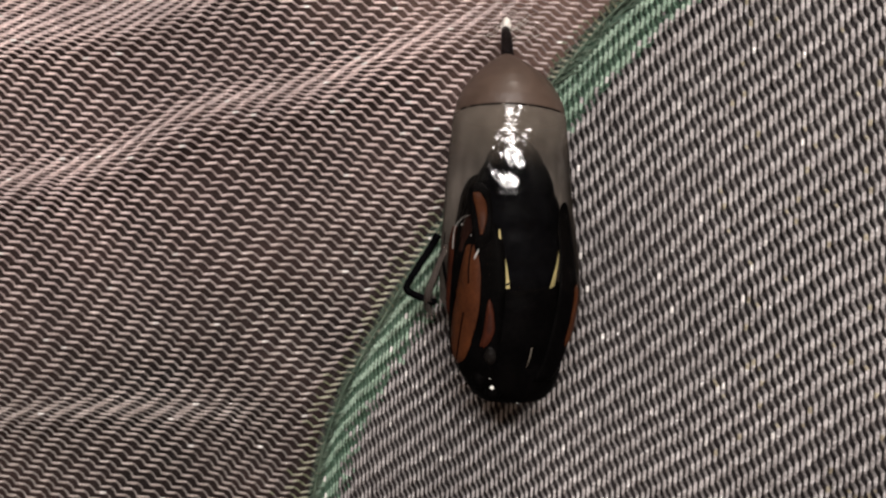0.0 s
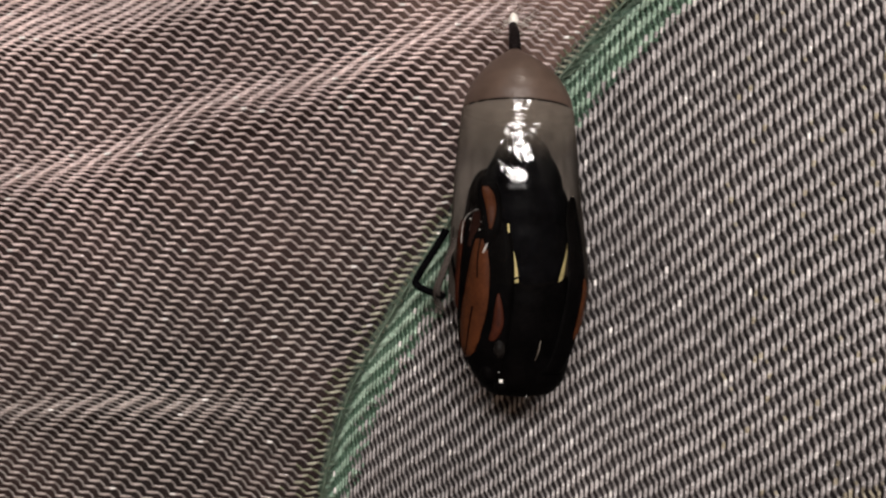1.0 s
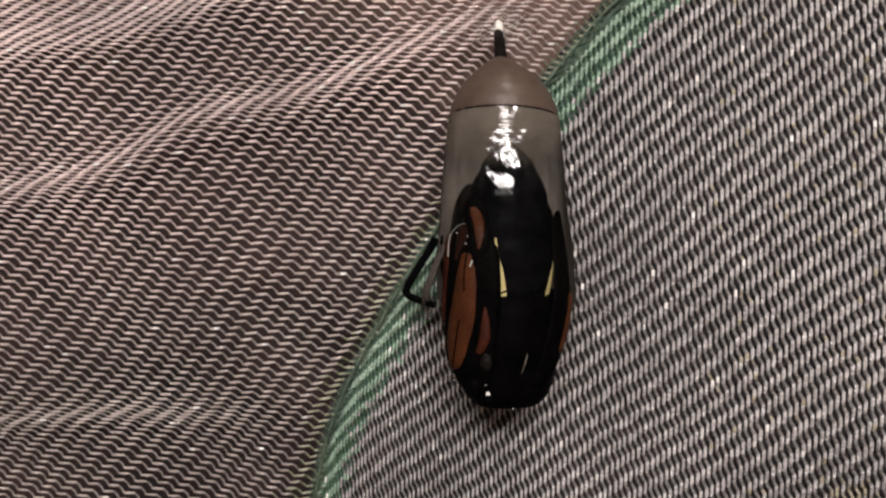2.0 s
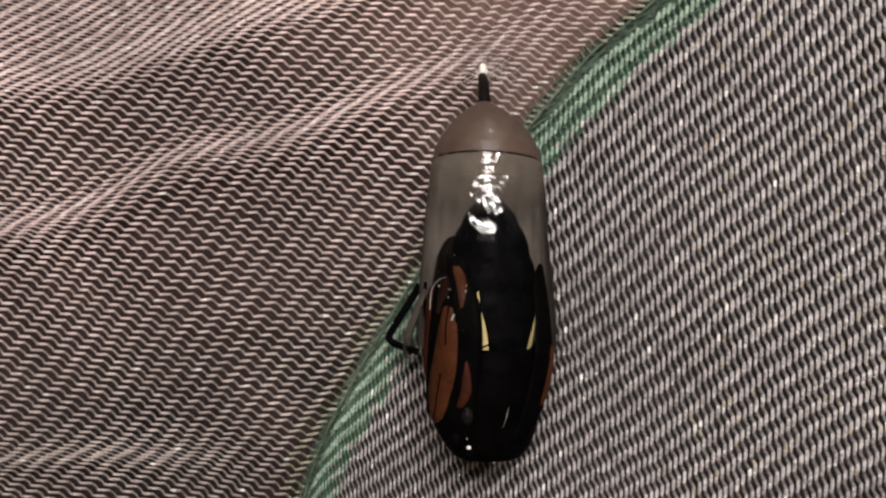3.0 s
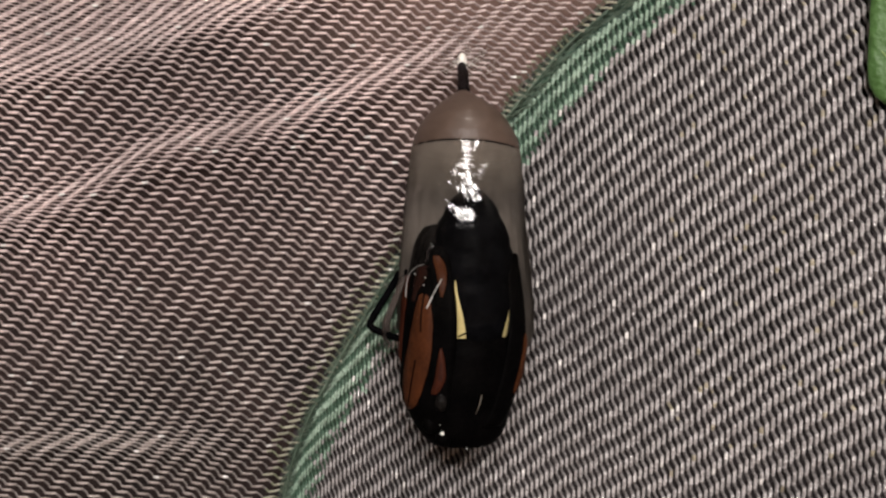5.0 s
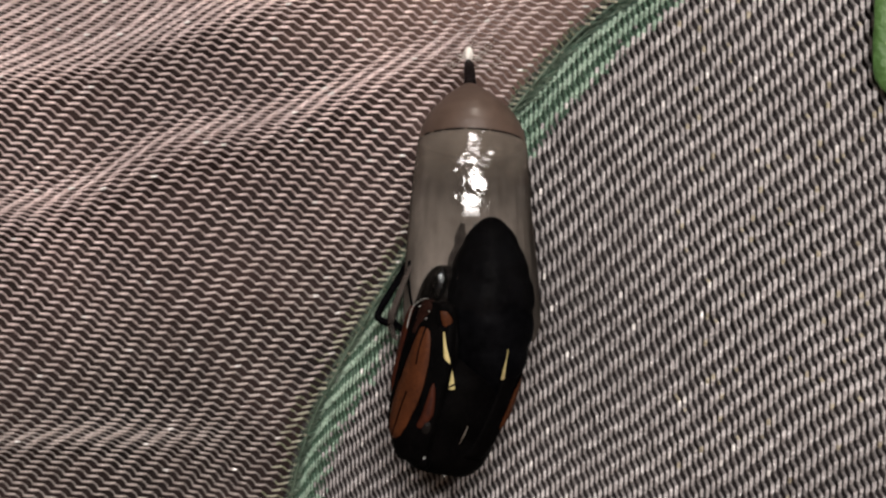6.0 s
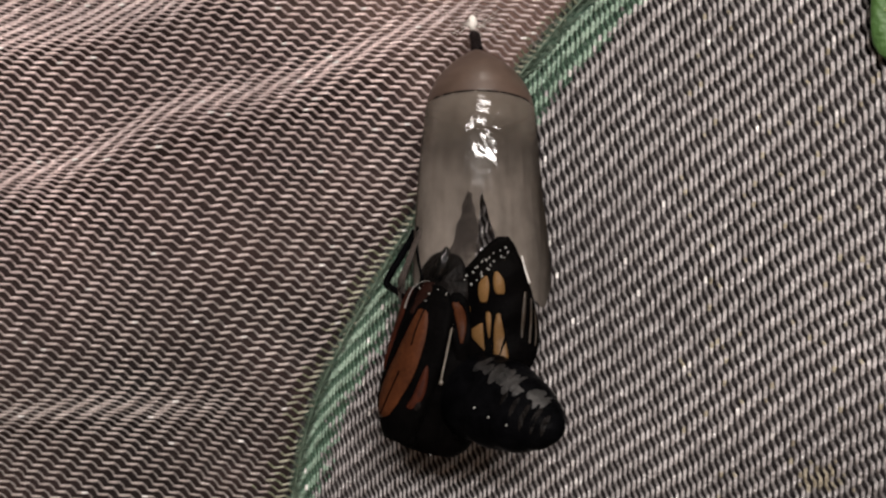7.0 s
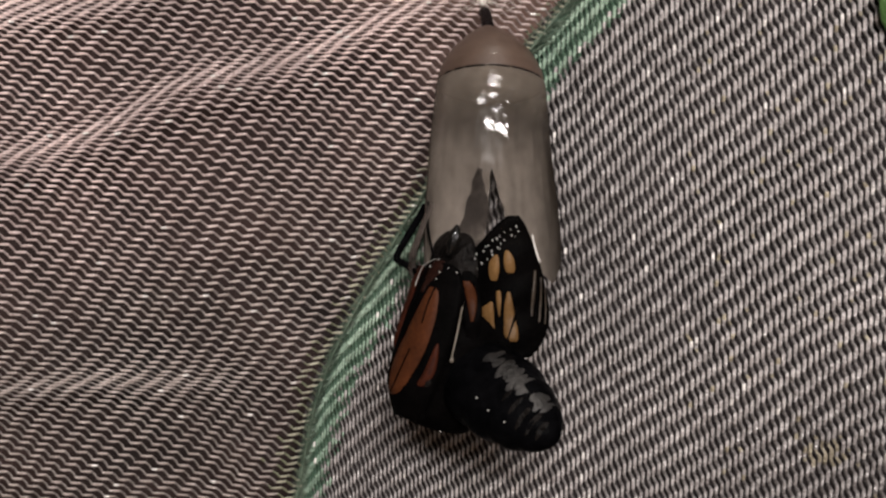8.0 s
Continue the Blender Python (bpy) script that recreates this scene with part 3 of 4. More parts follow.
def build_chrysalis():
    c = tagged(new("chrysalis"), "split grey translucent butterfly chrysalis hanging from the netting", "chrysalis")
    c.location = (SILK[0] * MM - 0.0001, 0, H + SILK[2] * MM - 0.00086)
    part("cap", mesh_of("cap", *skin(2.32, RING, -180, 180, 26, 64, crease=0.0), CAP), c, "opaque brown upper cap")
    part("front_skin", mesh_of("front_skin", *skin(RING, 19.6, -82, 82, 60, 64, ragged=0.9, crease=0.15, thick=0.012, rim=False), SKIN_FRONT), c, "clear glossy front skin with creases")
    part("back_skin", split_skin(RING, 20.2, 60, 40), c, "cloudy grey back skin torn open along a slit")
    flap, sheets = skin(16.2, 20.9, 244, 296, 16, 14, ragged=0.7, crease=0.1)
    flap = [Vector((p.x - 0.0011 * min(1, max(0, (-p.z / MM - 16.2) / 3)), p.y, p.z)) for p in flap]
    part("torn_flap", mesh_of("torn_flap", flap, sheets, FLAP), c, "torn grey flap of skin")
    # inside, an added dark strip, narrower upwards, stands for the dark body behind
    inner, sheets = skin(11.6, 20.6, 176, 206, 36, 16, ragged=0.8, crease=0.2)
    torn = []
    for p in inner:
        w = -p.z / MM
        keep = min(1, max(0.03, (w - 11.4) / 5.5)) ** 0.8 + 0.18 * noise.noise(Vector((w * 1.1, 7.0, p.x * 900)))
        torn.append(Vector((-0.0004 + (p.x + 0.0004) * max(0.02, keep), p.y - 0.00035, p.z)))
    part("inner_dark_strip", mesh_of("inner_dark_strip", torn, sheets, DARK_STRIP), c, "dark smoky strip added inside")
    stalk = smooth_line([(0.1, -0.5, 0.3), (0.08, -2.2, -0.05), (0.1, -4.4, -0.9), (0.12, -5.9, -2.35)], 5)
    part("stem", mesh_of("stem", *tube(stalk, np.linspace(0.27, 0.46, len(stalk)), 12), STEM), c, "black stem")
    mid, r = shell_at(RING)
    r += 0.03
    for a0, a1 in ((-58, -50), (-44, -33), (-31, -9), (-6, 16), (18, 58)):
        line = [(mid + r * math.sin(radians(a)), AXIS_Y - 0.96 * r * math.cos(radians(a)), TILT * r * math.cos(radians(a)) - 0.04 * r * math.sin(radians(a)) - RING) for a in np.linspace(a0, a1, 12)]
        part("band", mesh_of("band", *tube(line, [0.06] * 12, 6), STEM), c, "thin black ring line")
    return c


chrysalis = build_chrysalis()


def build_silk():
    rng = random.Random(4)
    pieces = [ellipsoid(0, -0.1, 0, 0.36, 0.4, 0.62, 12, 16, 0.4)]
    for _ in range(26):
        a = rng.uniform(0, 6.28)
        d = rng.uniform(0.5, 1.3)
        pieces.append(tube([(0, -0.1, 0), (0.4 * d * math.cos(a), 0, 0.3 * d * math.sin(a)), (d * math.cos(a), 0.15, 0.6 * d * math.sin(a))], [0.03, 0.025, 0.015], 5))
    for _ in range(50):
        a, d = rng.uniform(0, 6.28), rng.uniform(0.6, 3.0)
        x, z = d * math.cos(a), 0.45 * d * math.sin(a)
        t, n = rng.uniform(-0.5, 0.8), rng.uniform(0.5, 1.1)
        pieces.append(tube([(x - n * math.cos(t), 0, z - n * math.sin(t)), (x, -0.12, z), (x + n * math.cos(t), 0, z + n * math.sin(t))], [0.007, 0.011, 0.007], 4))
    s = new("silk_pad", mesh_of("silk_pad", *join(*pieces), SILKY))
    s.location = (SILK[0] * MM, -0.0004, H + SILK[2] * MM - 0.0002)
    tagged(s, "small white silk pad of fine threads that holds the stem", "silk")


build_silk()

# ---- butterfly ----
# Body outline inside the chrysalis: height below the silk, middle, half-width.
HULL = np.array([(8.6, 0.1, 0.05), (9.3, 0.1, 1.5), (10.8, 0.05, 2.8), (13, 0.0, 3.75), (15.5, -0.05, 4.2), (18, -0.1, 4.5), (20.5, -0.1, 4.6), (23, -0.25, 4.4),
                 (24.8, -0.3, 4.15), (26, -0.25, 3.8), (27.2, -0.15, 3.2), (28.0, -0.1, 2.4), (28.4, -0.1, 0.15)])


def hull_at(w):
    return [float(np.interp(w, HULL[:, 0], HULL[:, k])) for k in (1, 2)]


def patch(rows, lift, thick=0.06, cols=10, steps=5, scale=1.0, sink=0.0):
    """A curved plate on the body: rows of (height, left, right), laid round it, with softly falling edges."""
    rows = smooth_line(rows, steps)
    verts, faces = [], []
    for layer in (0, 1):
        for i, (w, x0, x1) in enumerate(rows):
            mid, r = hull_at(w)
            r = max(r * scale, 0.3)
            a0, a1 = (math.asin(max(-0.999, min(0.999, (x - mid) / r))) for x in (x0, x1))
            for k in range(cols + 1):
                s = k / cols
                a = a0 + (a1 - a0) * s
                fall = min(1, 4 * s * (1 - s) + 0.1) * min(1, (i + 0.4) / 2, (len(rows) - 0.6 - i) / 2)
                rr = r + lift * fall - thick * layer
                verts.append(Vector((mid + rr * math.sin(a), AXIS_Y + sink - 0.88 * rr * math.cos(a), -w)) * MM)
    n, c1 = len(rows) * (cols + 1), cols + 1
    for i in range(len(rows) - 1):
        for k in range(cols):
            q = (i * c1 + k, (i + 1) * c1 + k, (i + 1) * c1 + k + 1, i * c1 + k + 1)
            faces += [q, tuple(n + v for v in reversed(q))]
        for k, d in ((0, 1), (cols, -1)):
            q = (i * c1 + k, n + i * c1 + k, n + (i + 1) * c1 + k, (i + 1) * c1 + k)
            faces.append(q[::d])
    for i, d in ((0, -1), (len(rows) - 1, 1)):
        for k in range(cols):
            q = (i * c1 + k, n + i * c1 + k, n + i * c1 + k + 1, i * c1 + k + 1)
            faces.append(q[::d])
    return verts, faces


def lathe_body(w0, w1, scale, rows=40, sides=36, dome=3.0):
    verts, faces = [], []
    for i in range(rows + 1):
        w = w0 + (w1 - w0) * i / rows
        mid, r = hull_at(w)
        r *= scale
        r *= math.sqrt(max(0.0004, 1 - max(0.0, 1 - (w - w0) / dome) ** 2))
        if i == rows:
            r *= 0.05
        for k in range(sides):
            a = 2 * math.pi * k / sides
            rr = r * (1 + 0.03 * noise.noise(Vector((math.cos(a) * 2, math.sin(a) * 2, w * 0.5))))
            verts.append(Vector((mid + rr * math.sin(a), AXIS_Y - 0.86 * rr * math.cos(a), -w)) * MM)
    for i in range(rows):
        for k in range(sides):
            q = (k + 1) % sides
            faces.append((i * sides + k, (i + 1) * sides + k, (i + 1) * sides + q, i * sides + q))
    return verts, faces


def dot(x, y, w, r):
    return ellipsoid(x, y, -w, r, r * 0.6, r * 1.1, 8, 10)


def on_hull(x, w, lift=0.05, scale=1.0, sink=0.0):
    mid, r = hull_at(w)
    r *= scale
    a = math.asin(max(-0.99, min(0.99, (x - mid) / r)))
    return mid + (r + lift) * math.sin(a), AXIS_Y + sink - 0.88 * (r + lift) * math.cos(a), w


# Where the butterfly's own origin lies: the middle of its body.
HUB = Vector((0.0, AXIS_Y, -20.0)) * MM
HOME = Matrix.Translation(chrysalis.location) @ Matrix.Translation(HUB)


def bug_part(name, shape, mat, parent, label=""):
    v, f = shape
    return part(name, mesh_of(name, [Vector(p) - HUB for p in v], f, mat), parent, label)


def build_butterfly():
    b = tagged(new("butterfly"), "orange and black butterfly climbing head first out of its chrysalis", "butterfly")
    b.matrix_world = HOME
    bug_part("thorax", lathe_body(18.5, 28.3, 0.93), BLACK, b, "velvety black head and thorax")
    lw = bug_part("forewing", patch([(15.0, -3.3, -2.0), (15.3, -3.7, -1.5), (15.8, -4.05, -1.15), (16.5, -4.35, -0.8), (18, -4.55, -0.6), (20.5, -4.6, -0.6), (23, -4.55, -0.9), (25, -4.2, -1.2), (26.6, -3.4, -1.7)], 0.14),
                  BLACK, b, "folded forewing, black with orange cells")
    bug_part("cell", patch([(16.8, -3.2, -2.55), (17.6, -3.5, -2.2), (19, -3.85, -1.95), (21, -4.2, -1.95), (22.8, -4.4, -2.3), (24.2, -4.4, -2.75), (25.3, -4.1, -3.5)], 0.24, 0.12, 10), ORANGE, lw, "orange wing cell")
    bug_part("cell", patch([(14.9, -3.3, -2.7), (15.6, -3.6, -2.4), (16.8, -3.75, -3.2), (17.6, -3.8, -3.45)], 0.22, 0.12, 6), DEEP_MAROON, lw, "dark maroon wing cell")
    bug_part("cell", patch([(15.6, -4.3, -3.8), (17.5, -4.5, -4.0), (20, -4.6, -4.35), (22, -4.6, -4.5)], 0.22, 0.12, 5), MAROON, lw, "dull orange wing cell")
    bug_part("cell", patch([(20.6, -1.75, -1.6), (21.8, -2.0, -1.35), (23.0, -2.2, -1.35), (24.1, -2.5, -1.9)], 0.24, 0.12, 6), MAROON, lw, "orange wing cell")
    fold = bug_part("wing_base", patch([(11.9, -2.3, -1.6), (12.1, -2.9, -1.15), (12.6, -3.35, -0.75), (13.4, -3.7, -0.4), (14.2, -3.95, -0.1), (15.0, -4.1, 0.0), (16.5, -4.15, 0.2)], 0.12, 0.1, 14, scale=0.97, sink=0.9), SMOKE, b, "smoky black crumpled wing base")
    bug_part("shoulder", ellipsoid(-2.4, -7.9, -14.4, 0.42, 0.5, 1.2, 20, 22, 0.5), WET, b, "wet glossy black ridge")
    for points in ([(-3.5, 16.4), (-3.95, 18.5), (-4.22, 21), (-4.3, 23.2), (-4.15, 24.6)], [(-2.75, 16.9), (-2.95, 18.2), (-3.0, 19.6)], [(-3.35, 21.6), (-3.6, 23.2), (-3.85, 25.0)]):
        vein = [on_hull(x, w, 0.22) for x, w in smooth_line(points, 5)]
        bug_part("vein", tube([(x, y, -w) for x, y, w in vein], [0.07] * len(vein), 6), BLACK, lw, "black wing vein")
    rng = random.Random(8)
    for _ in range(8):
        bug_part("white_dot", dot(*on_hull(rng.uniform(-3.7, -1.6), rng.uniform(15.2, 16.4), 0.16), rng.uniform(0.035, 0.06)), DOT, lw)
    # a glint on the fold, painted as a pale tube
    crest = smooth_line([on_hull(-1.6, 15.8, 0.2), on_hull(-2.05, 16.7, 0.24), on_hull(-2.6, 17.9, 0.24)], 5)
    bug_part("fold_glint", tube([(x, y, -w) for x, y, w in crest], np.linspace(0.035, 0.07, len(crest)), 7), DOT, fold, "painted glint on the fold's crest")
    # light catching the wing's rim, drawn in as a pale tube
    glint = smooth_line([on_hull(-2.9, 14.85, 0.16), on_hull(-3.34, 15.0, 0.18), on_hull(-3.85, 15.6, 0.2), on_hull(-4.0, 16.4, 0.22), on_hull(-4.05, 17.2, 0.22)], 5)
    bug_part("edge_glint", tube([(x, y, -w) for x, y, w in glint], np.linspace(0.012, 0.034, len(glint)), 7), DOT, lw, "painted glint along the wing edge")
    rw = bug_part("forewing", patch([(14.0, 3.55, 3.7), (14.4, 3.3, 3.85), (15.0, 3.15, 3.95), (16, 3.1, 4.1), (18, 3.2, 4.35), (20.5, 3.1, 4.45), (23, 2.6, 4.1), (25, 2.0, 3.4), (26.4, 1.3, 2.6)], 0.14), BLACK, b, "folded forewing, black with an orange edge")
    bug_part("cell", patch([(19.6, 4.15, 4.44), (21.2, 3.95, 4.42), (22.8, 3.55, 4.15), (24.3, 3.25, 3.55)], 0.24, 0.12, 6), ORANGE, rw, "dull orange wing cell")
    for x, w in ((-1.55, 26.9), (-1.7, 26.2), (-4.0, 26.1), (-1.5, 27.7), (0.2, 28.05)):
        bug_part("white_spot", dot(*on_hull(x, w, 0.03), 0.06 if w != 26.9 else 0.17), WHITE if w == 26.9 else DOT, b, "white spot")
    for x, y, w, r in ((-1.5, -8.2, 27.2, 0.55), (-2.4, -8.3, 26.2, 0.6)):
        bug_part("palp", ellipsoid(x, y, -w, r, r, r * 1.2, 12, 14, 0.15), BLACK, b, "black knob of the head")
    bug_part("eye", ellipsoid(*on_hull(-1.7, 24.5, -0.25)[:2], -24.5, 0.5, 0.5, 0.75, 14, 16, 0.1), SMOKE, b, "dim grey glossy eye")
    # small gleam on the head, put in as a pale line
    gleam = [on_hull(x, w, 0.02) for x, w in ((1.2, 24.0), (1.05, 24.7), (0.8, 25.4))]
    bug_part("gleam_line", tube([(x, y, -w) for x, y, w in gleam], [0.02, 0.035, 0.015], 6), HORN, b, "fine painted gleam")
    return b, lw, fold


butterfly, near_wing, wing_base = build_butterfly()


TAIL_MID, TAIL_HALF = (0.5, AXIS_Y - 0.85, -16.0), (3.3, 3.0, 6.9)


def taper(up):
    """How the abdomen narrows towards its tip."""
    return 1 - 0.15 * max(0.0, up) ** 2


def on_tail(x, w, lift, side=-1):
    (cx, cy, cz), (a, b, c) = TAIL_MID, TAIL_HALF
    slim = taper((-w - cz) / c)
    a, b = a * slim, b * slim
    d = 1 - ((x - cx) / a) ** 2 - ((-w - cz) / c) ** 2
    return Vector((x, cy + side * (b * math.sqrt(max(d, 0.0)) + lift), -w)) * MM


def tail_patch(rows, lift=0.05, cols=6, side=-1):
    """A mark on the abdomen: rows of (height, left, right); side -1 is the belly that shows at first."""
    rows = smooth_line(rows, 5)
    verts, faces, c1 = [], [], cols + 1
    for layer in (lift, -0.12):
        for w, x0, x1 in rows:
            verts += [on_tail(x0 + (x1 - x0) * k / cols, w, layer * (1 if 0 < k < cols or layer < 0 else 0.2), side) for k in range(c1)]
    n = len(rows) * c1
    for i in range(len(rows) - 1):
        for k in range(cols):
            q = (i * c1 + k, (i + 1) * c1 + k, (i + 1) * c1 + k + 1, i * c1 + k + 1)
            faces += [q, tuple(n + v for v in reversed(q))]
    return verts, faces


STRIPES = []


def build_abdomen():
    v, f = ellipsoid(*TAIL_MID, *TAIL_HALF, 56, 40, 0.03, 8, 0.05)
    for p in v:
        slim = taper((p.z / MM - TAIL_MID[2]) / TAIL_HALF[2])
        p.x, p.y = (TAIL_MID[0] + (p.x / MM - TAIL_MID[0]) * slim) * MM, (TAIL_MID[1] + (p.y / MM - TAIL_MID[1]) * slim) * MM
    ab = bug_part("abdomen", (v, f), GLOSS, butterfly, "glossy black segmented abdomen")
    STRIPES.append(bug_part("pale_stripe", tail_patch([(15.9, -0.62, -0.52), (17.0, -0.6, -0.36), (18.2, -0.58, -0.06), (19.4, -0.55, 0.14), (20.0, -0.53, 0.2)]), PALE, butterfly, "pale yellow stripe"))
    STRIPES.append(bug_part("pale_stripe", tail_patch([(16.2, 3.5, 3.62), (18, 3.25, 3.4), (19.4, 2.9, 3.2), (20, 2.75, 3.05)]), PALE, butterfly, "pale yellow stripe"))
    bug_part("notch", tube([tuple(on_tail(x, 19.7 - 0.5 * x, 0.07) / MM) for x in (-0.35, -0.1, 0.1, 0.3)], [0.05, 0.07, 0.07, 0.05], 6), BLACK, STRIPES[0], "black notch")
    rng = random.Random(11)
    # sheen of the crumpled wet surface, painted as overlapping grey patches
    for i in range(44):
        w = rng.uniform(10.4, 16.4)
        x = rng.gauss(1.3, 0.36) + 0.05 * (w - 14)
        d, h = rng.uniform(0.4, 1.25), rng.uniform(0.14, 0.36)
        bug_part("sheen_patch", tail_patch([(w - h, x + 0.3 * d, x + 0.6 * d), (w - 0.3 * h, x, x + 0.9 * d), (w + 0.4 * h, x + 0.15 * d, x + d), (w + h, x + 0.45 * d, x + 0.8 * d)], 0.010 + 0.0003 * i, 5, 1), GREY, ab)
    # gloss bands near the tip, painted as faint rings
    for w, x0, x1 in ((9.75, -0.5, 1.0), (10.35, -0.8, 1.2), (11.05, -1.0, 0.9), (11.9, -0.6, 1.0), (12.8, -0.2, 0.9)):
        bug_part("ring", tail_patch([(w - 0.16, x0 + 0.4, x1 - 0.4), (w, x0, x1), (w + 0.14, x0 + 0.5, x1 - 0.3)], 0.015, 8, 1), SMOKE, ab, "faint ring of painted sheen")
    for w, x in ((14.6, -1.15), (13.3, -1.25), (11.9, -1.1)):
        bug_part("white_dot", ellipsoid(*(on_tail(x, w, 0.02, 1) / MM), 0.075, 0.06, 0.075, 8, 10), DOT, ab)
    return ab, Vector(TAIL_MID) * MM


abdomen, ABDOMEN_AT = build_abdomen()


def body(t, x, up, turn):
    """The butterfly's pose when it has slid by x and up (millimetres) and turned clockwise (degrees)."""
    return HOME @ pose(x * MM, 0, up * MM, 0, turn, 0)


OUT = (-1.9, -4.05, 15.5)                   # how far it has come when it hangs free


def leaf(rows, y0, bow, lift, thick=0.08, cols=10, steps=5, x_mid=1.6, x_half=3.2):
    """A gently bowed plate facing the viewer: rows of (height, left, right)."""
    rows = smooth_line(rows, steps)
    verts, faces, c1 = [], [], cols + 1
    for layer in (0, 1):
        for i, (w, x0, x1) in enumerate(rows):
            for k in range(c1):
                s = k / cols
                x = x0 + (x1 - x0) * s
                fall = min(1, 5 * s * (1 - s) + 0.1) * min(1, (i + 0.4) / 2, (len(rows) - 0.6 - i) / 2)
                y = y0 + bow * ((x - x_mid) / x_half) ** 2 + 0.10 * math.sin(w * 2.2 + x) - lift * fall + thick * layer
                verts.append(Vector((x, y, -w)) * MM)
    n = len(rows) * c1
    for i in range(len(rows) - 1):
        for k in range(cols):
            q = (i * c1 + k, (i + 1) * c1 + k, (i + 1) * c1 + k + 1, i * c1 + k + 1)
            faces += [q, tuple(n + v for v in reversed(q))]
        for k, d in ((0, 1), (cols, -1)):
            q = (i * c1 + k, n + i * c1 + k, n + (i + 1) * c1 + k, (i + 1) * c1 + k)
            faces.append(q[::d])
    return verts, faces


def build_hindwing():
    deep = -8.5
    hw = bug_part("hindwing", leaf([(15.5, 1.2, 2.0), (16.2, 0.3, 2.5), (17.2, -0.6, 2.9), (18.4, -1.7, 3.35), (19.4, -2.5, 3.65), (20.5, -2.7, 3.9), (22, -1.8, 4.2), (23.6, -1.4, 4.1), (25, -0.6, 3.5), (25.8, 0.3, 2.7)], deep, 1.3, 0.08, cols=16), BLACK, butterfly,
                   "black hindwing with amber cells and white dots")
    for rows in ([(18.3, 0.25, 0.45), (18.8, -0.15, 0.55), (19.5, -0.25, 0.55), (20.2, -0.1, 0.4)], [(18.0, 0.95, 1.2), (18.5, 0.85, 1.55), (19.2, 0.88, 1.7), (19.65, 1.05, 1.65)],
                 [(21.7, -0.1, 0.05), (22.3, -0.85, 0.1), (23.0, -0.55, 0.15), (23.7, 0.0, 0.2)], [(20.9, 0.3, 0.62), (21.5, 0.28, 0.66), (22.2, 0.35, 0.6), (22.8, 0.45, 0.55)],
                 [(21.0, 1.05, 1.3), (22.0, 0.85, 1.5), (23.2, 0.78, 1.75), (24.1, 0.82, 1.85), (24.6, 1.2, 1.8)], [(20.4, -1.0, -0.85), (21.0, -1.05, -0.75), (21.6, -1.0, -0.85)]):
        bug_part("cell", leaf(rows, deep - 0.06, 1.3, 0.08, 0.06, 6), AMBER, hw, "amber wing cell")
    for rows in ([(19.5, 3.1, 3.25), (21, 2.9, 3.15), (22.8, 2.75, 2.95)], [(20.0, 3.55, 3.65), (21.6, 3.5, 3.65), (23.2, 3.35, 3.5)], [(20.8, 3.85, 3.93), (22.2, 3.9, 4.0), (23.4, 3.8, 3.9)]):
        bug_part("cell", leaf(rows, deep - 0.06, 1.3, 0.08, 0.06, 4), STREAK, hw, "grey wing streak")
    rng = random.Random(2)
    for i in range(17):
        s = i / 16
        for q in (0, 1):
            x, w = -2.6 + 4.2 * s + rng.uniform(-0.25, 0.25) + 0.35 * q, 19.5 - 3.3 * s + 0.55 * q + rng.uniform(-0.2, 0.2)
            bug_part("white_dot", ellipsoid(x, deep - 0.12 + 1.3 * ((x - 1.6) / 3.2) ** 2, -w, rng.uniform(0.035, 0.075), 0.05, rng.uniform(0.05, 0.095), 8, 10), DOT, hw)
    # the hindwing edge's glint is coloured white here
    edge_line = smooth_line([(2.95, -8.5, -16.9), (3.15, -8.4, -17.8), (3.5, -8.3, -18.9)], 5)
    bug_part("edge_glint", tube(edge_line, np.linspace(0.05, 0.09, len(edge_line)), 6), WHITE, hw, "painted glint along the wing edge")
    return hw


hindwing = build_hindwing()


def build_inner_wing():
    deep = -9.5
    iw = bug_part("inner_wing", leaf([(19.2, -2.1, -1.6), (19.6, -2.4, -1.2), (20.4, -2.45, -0.9), (21.5, -2.3, -0.8), (23, -2.1, -0.9), (24.2, -1.9, -1.2)], deep, 0.5, 0.06, x_mid=-1.0), BLACK, butterfly, "black inner wing fold with an orange cell")
    bug_part("cell", leaf([(19.9, -2.15, -1.7), (20.4, -2.1, -1.35), (21.0, -1.95, -1.2), (21.8, -1.8, -1.2), (22.8, -1.65, -1.45)], deep - 0.06, 0.5, 0.08, 0.06, 6, x_mid=-1.0), ORANGE, iw, "brown-orange wing cell")
    return iw


inner_wing = build_inner_wing()


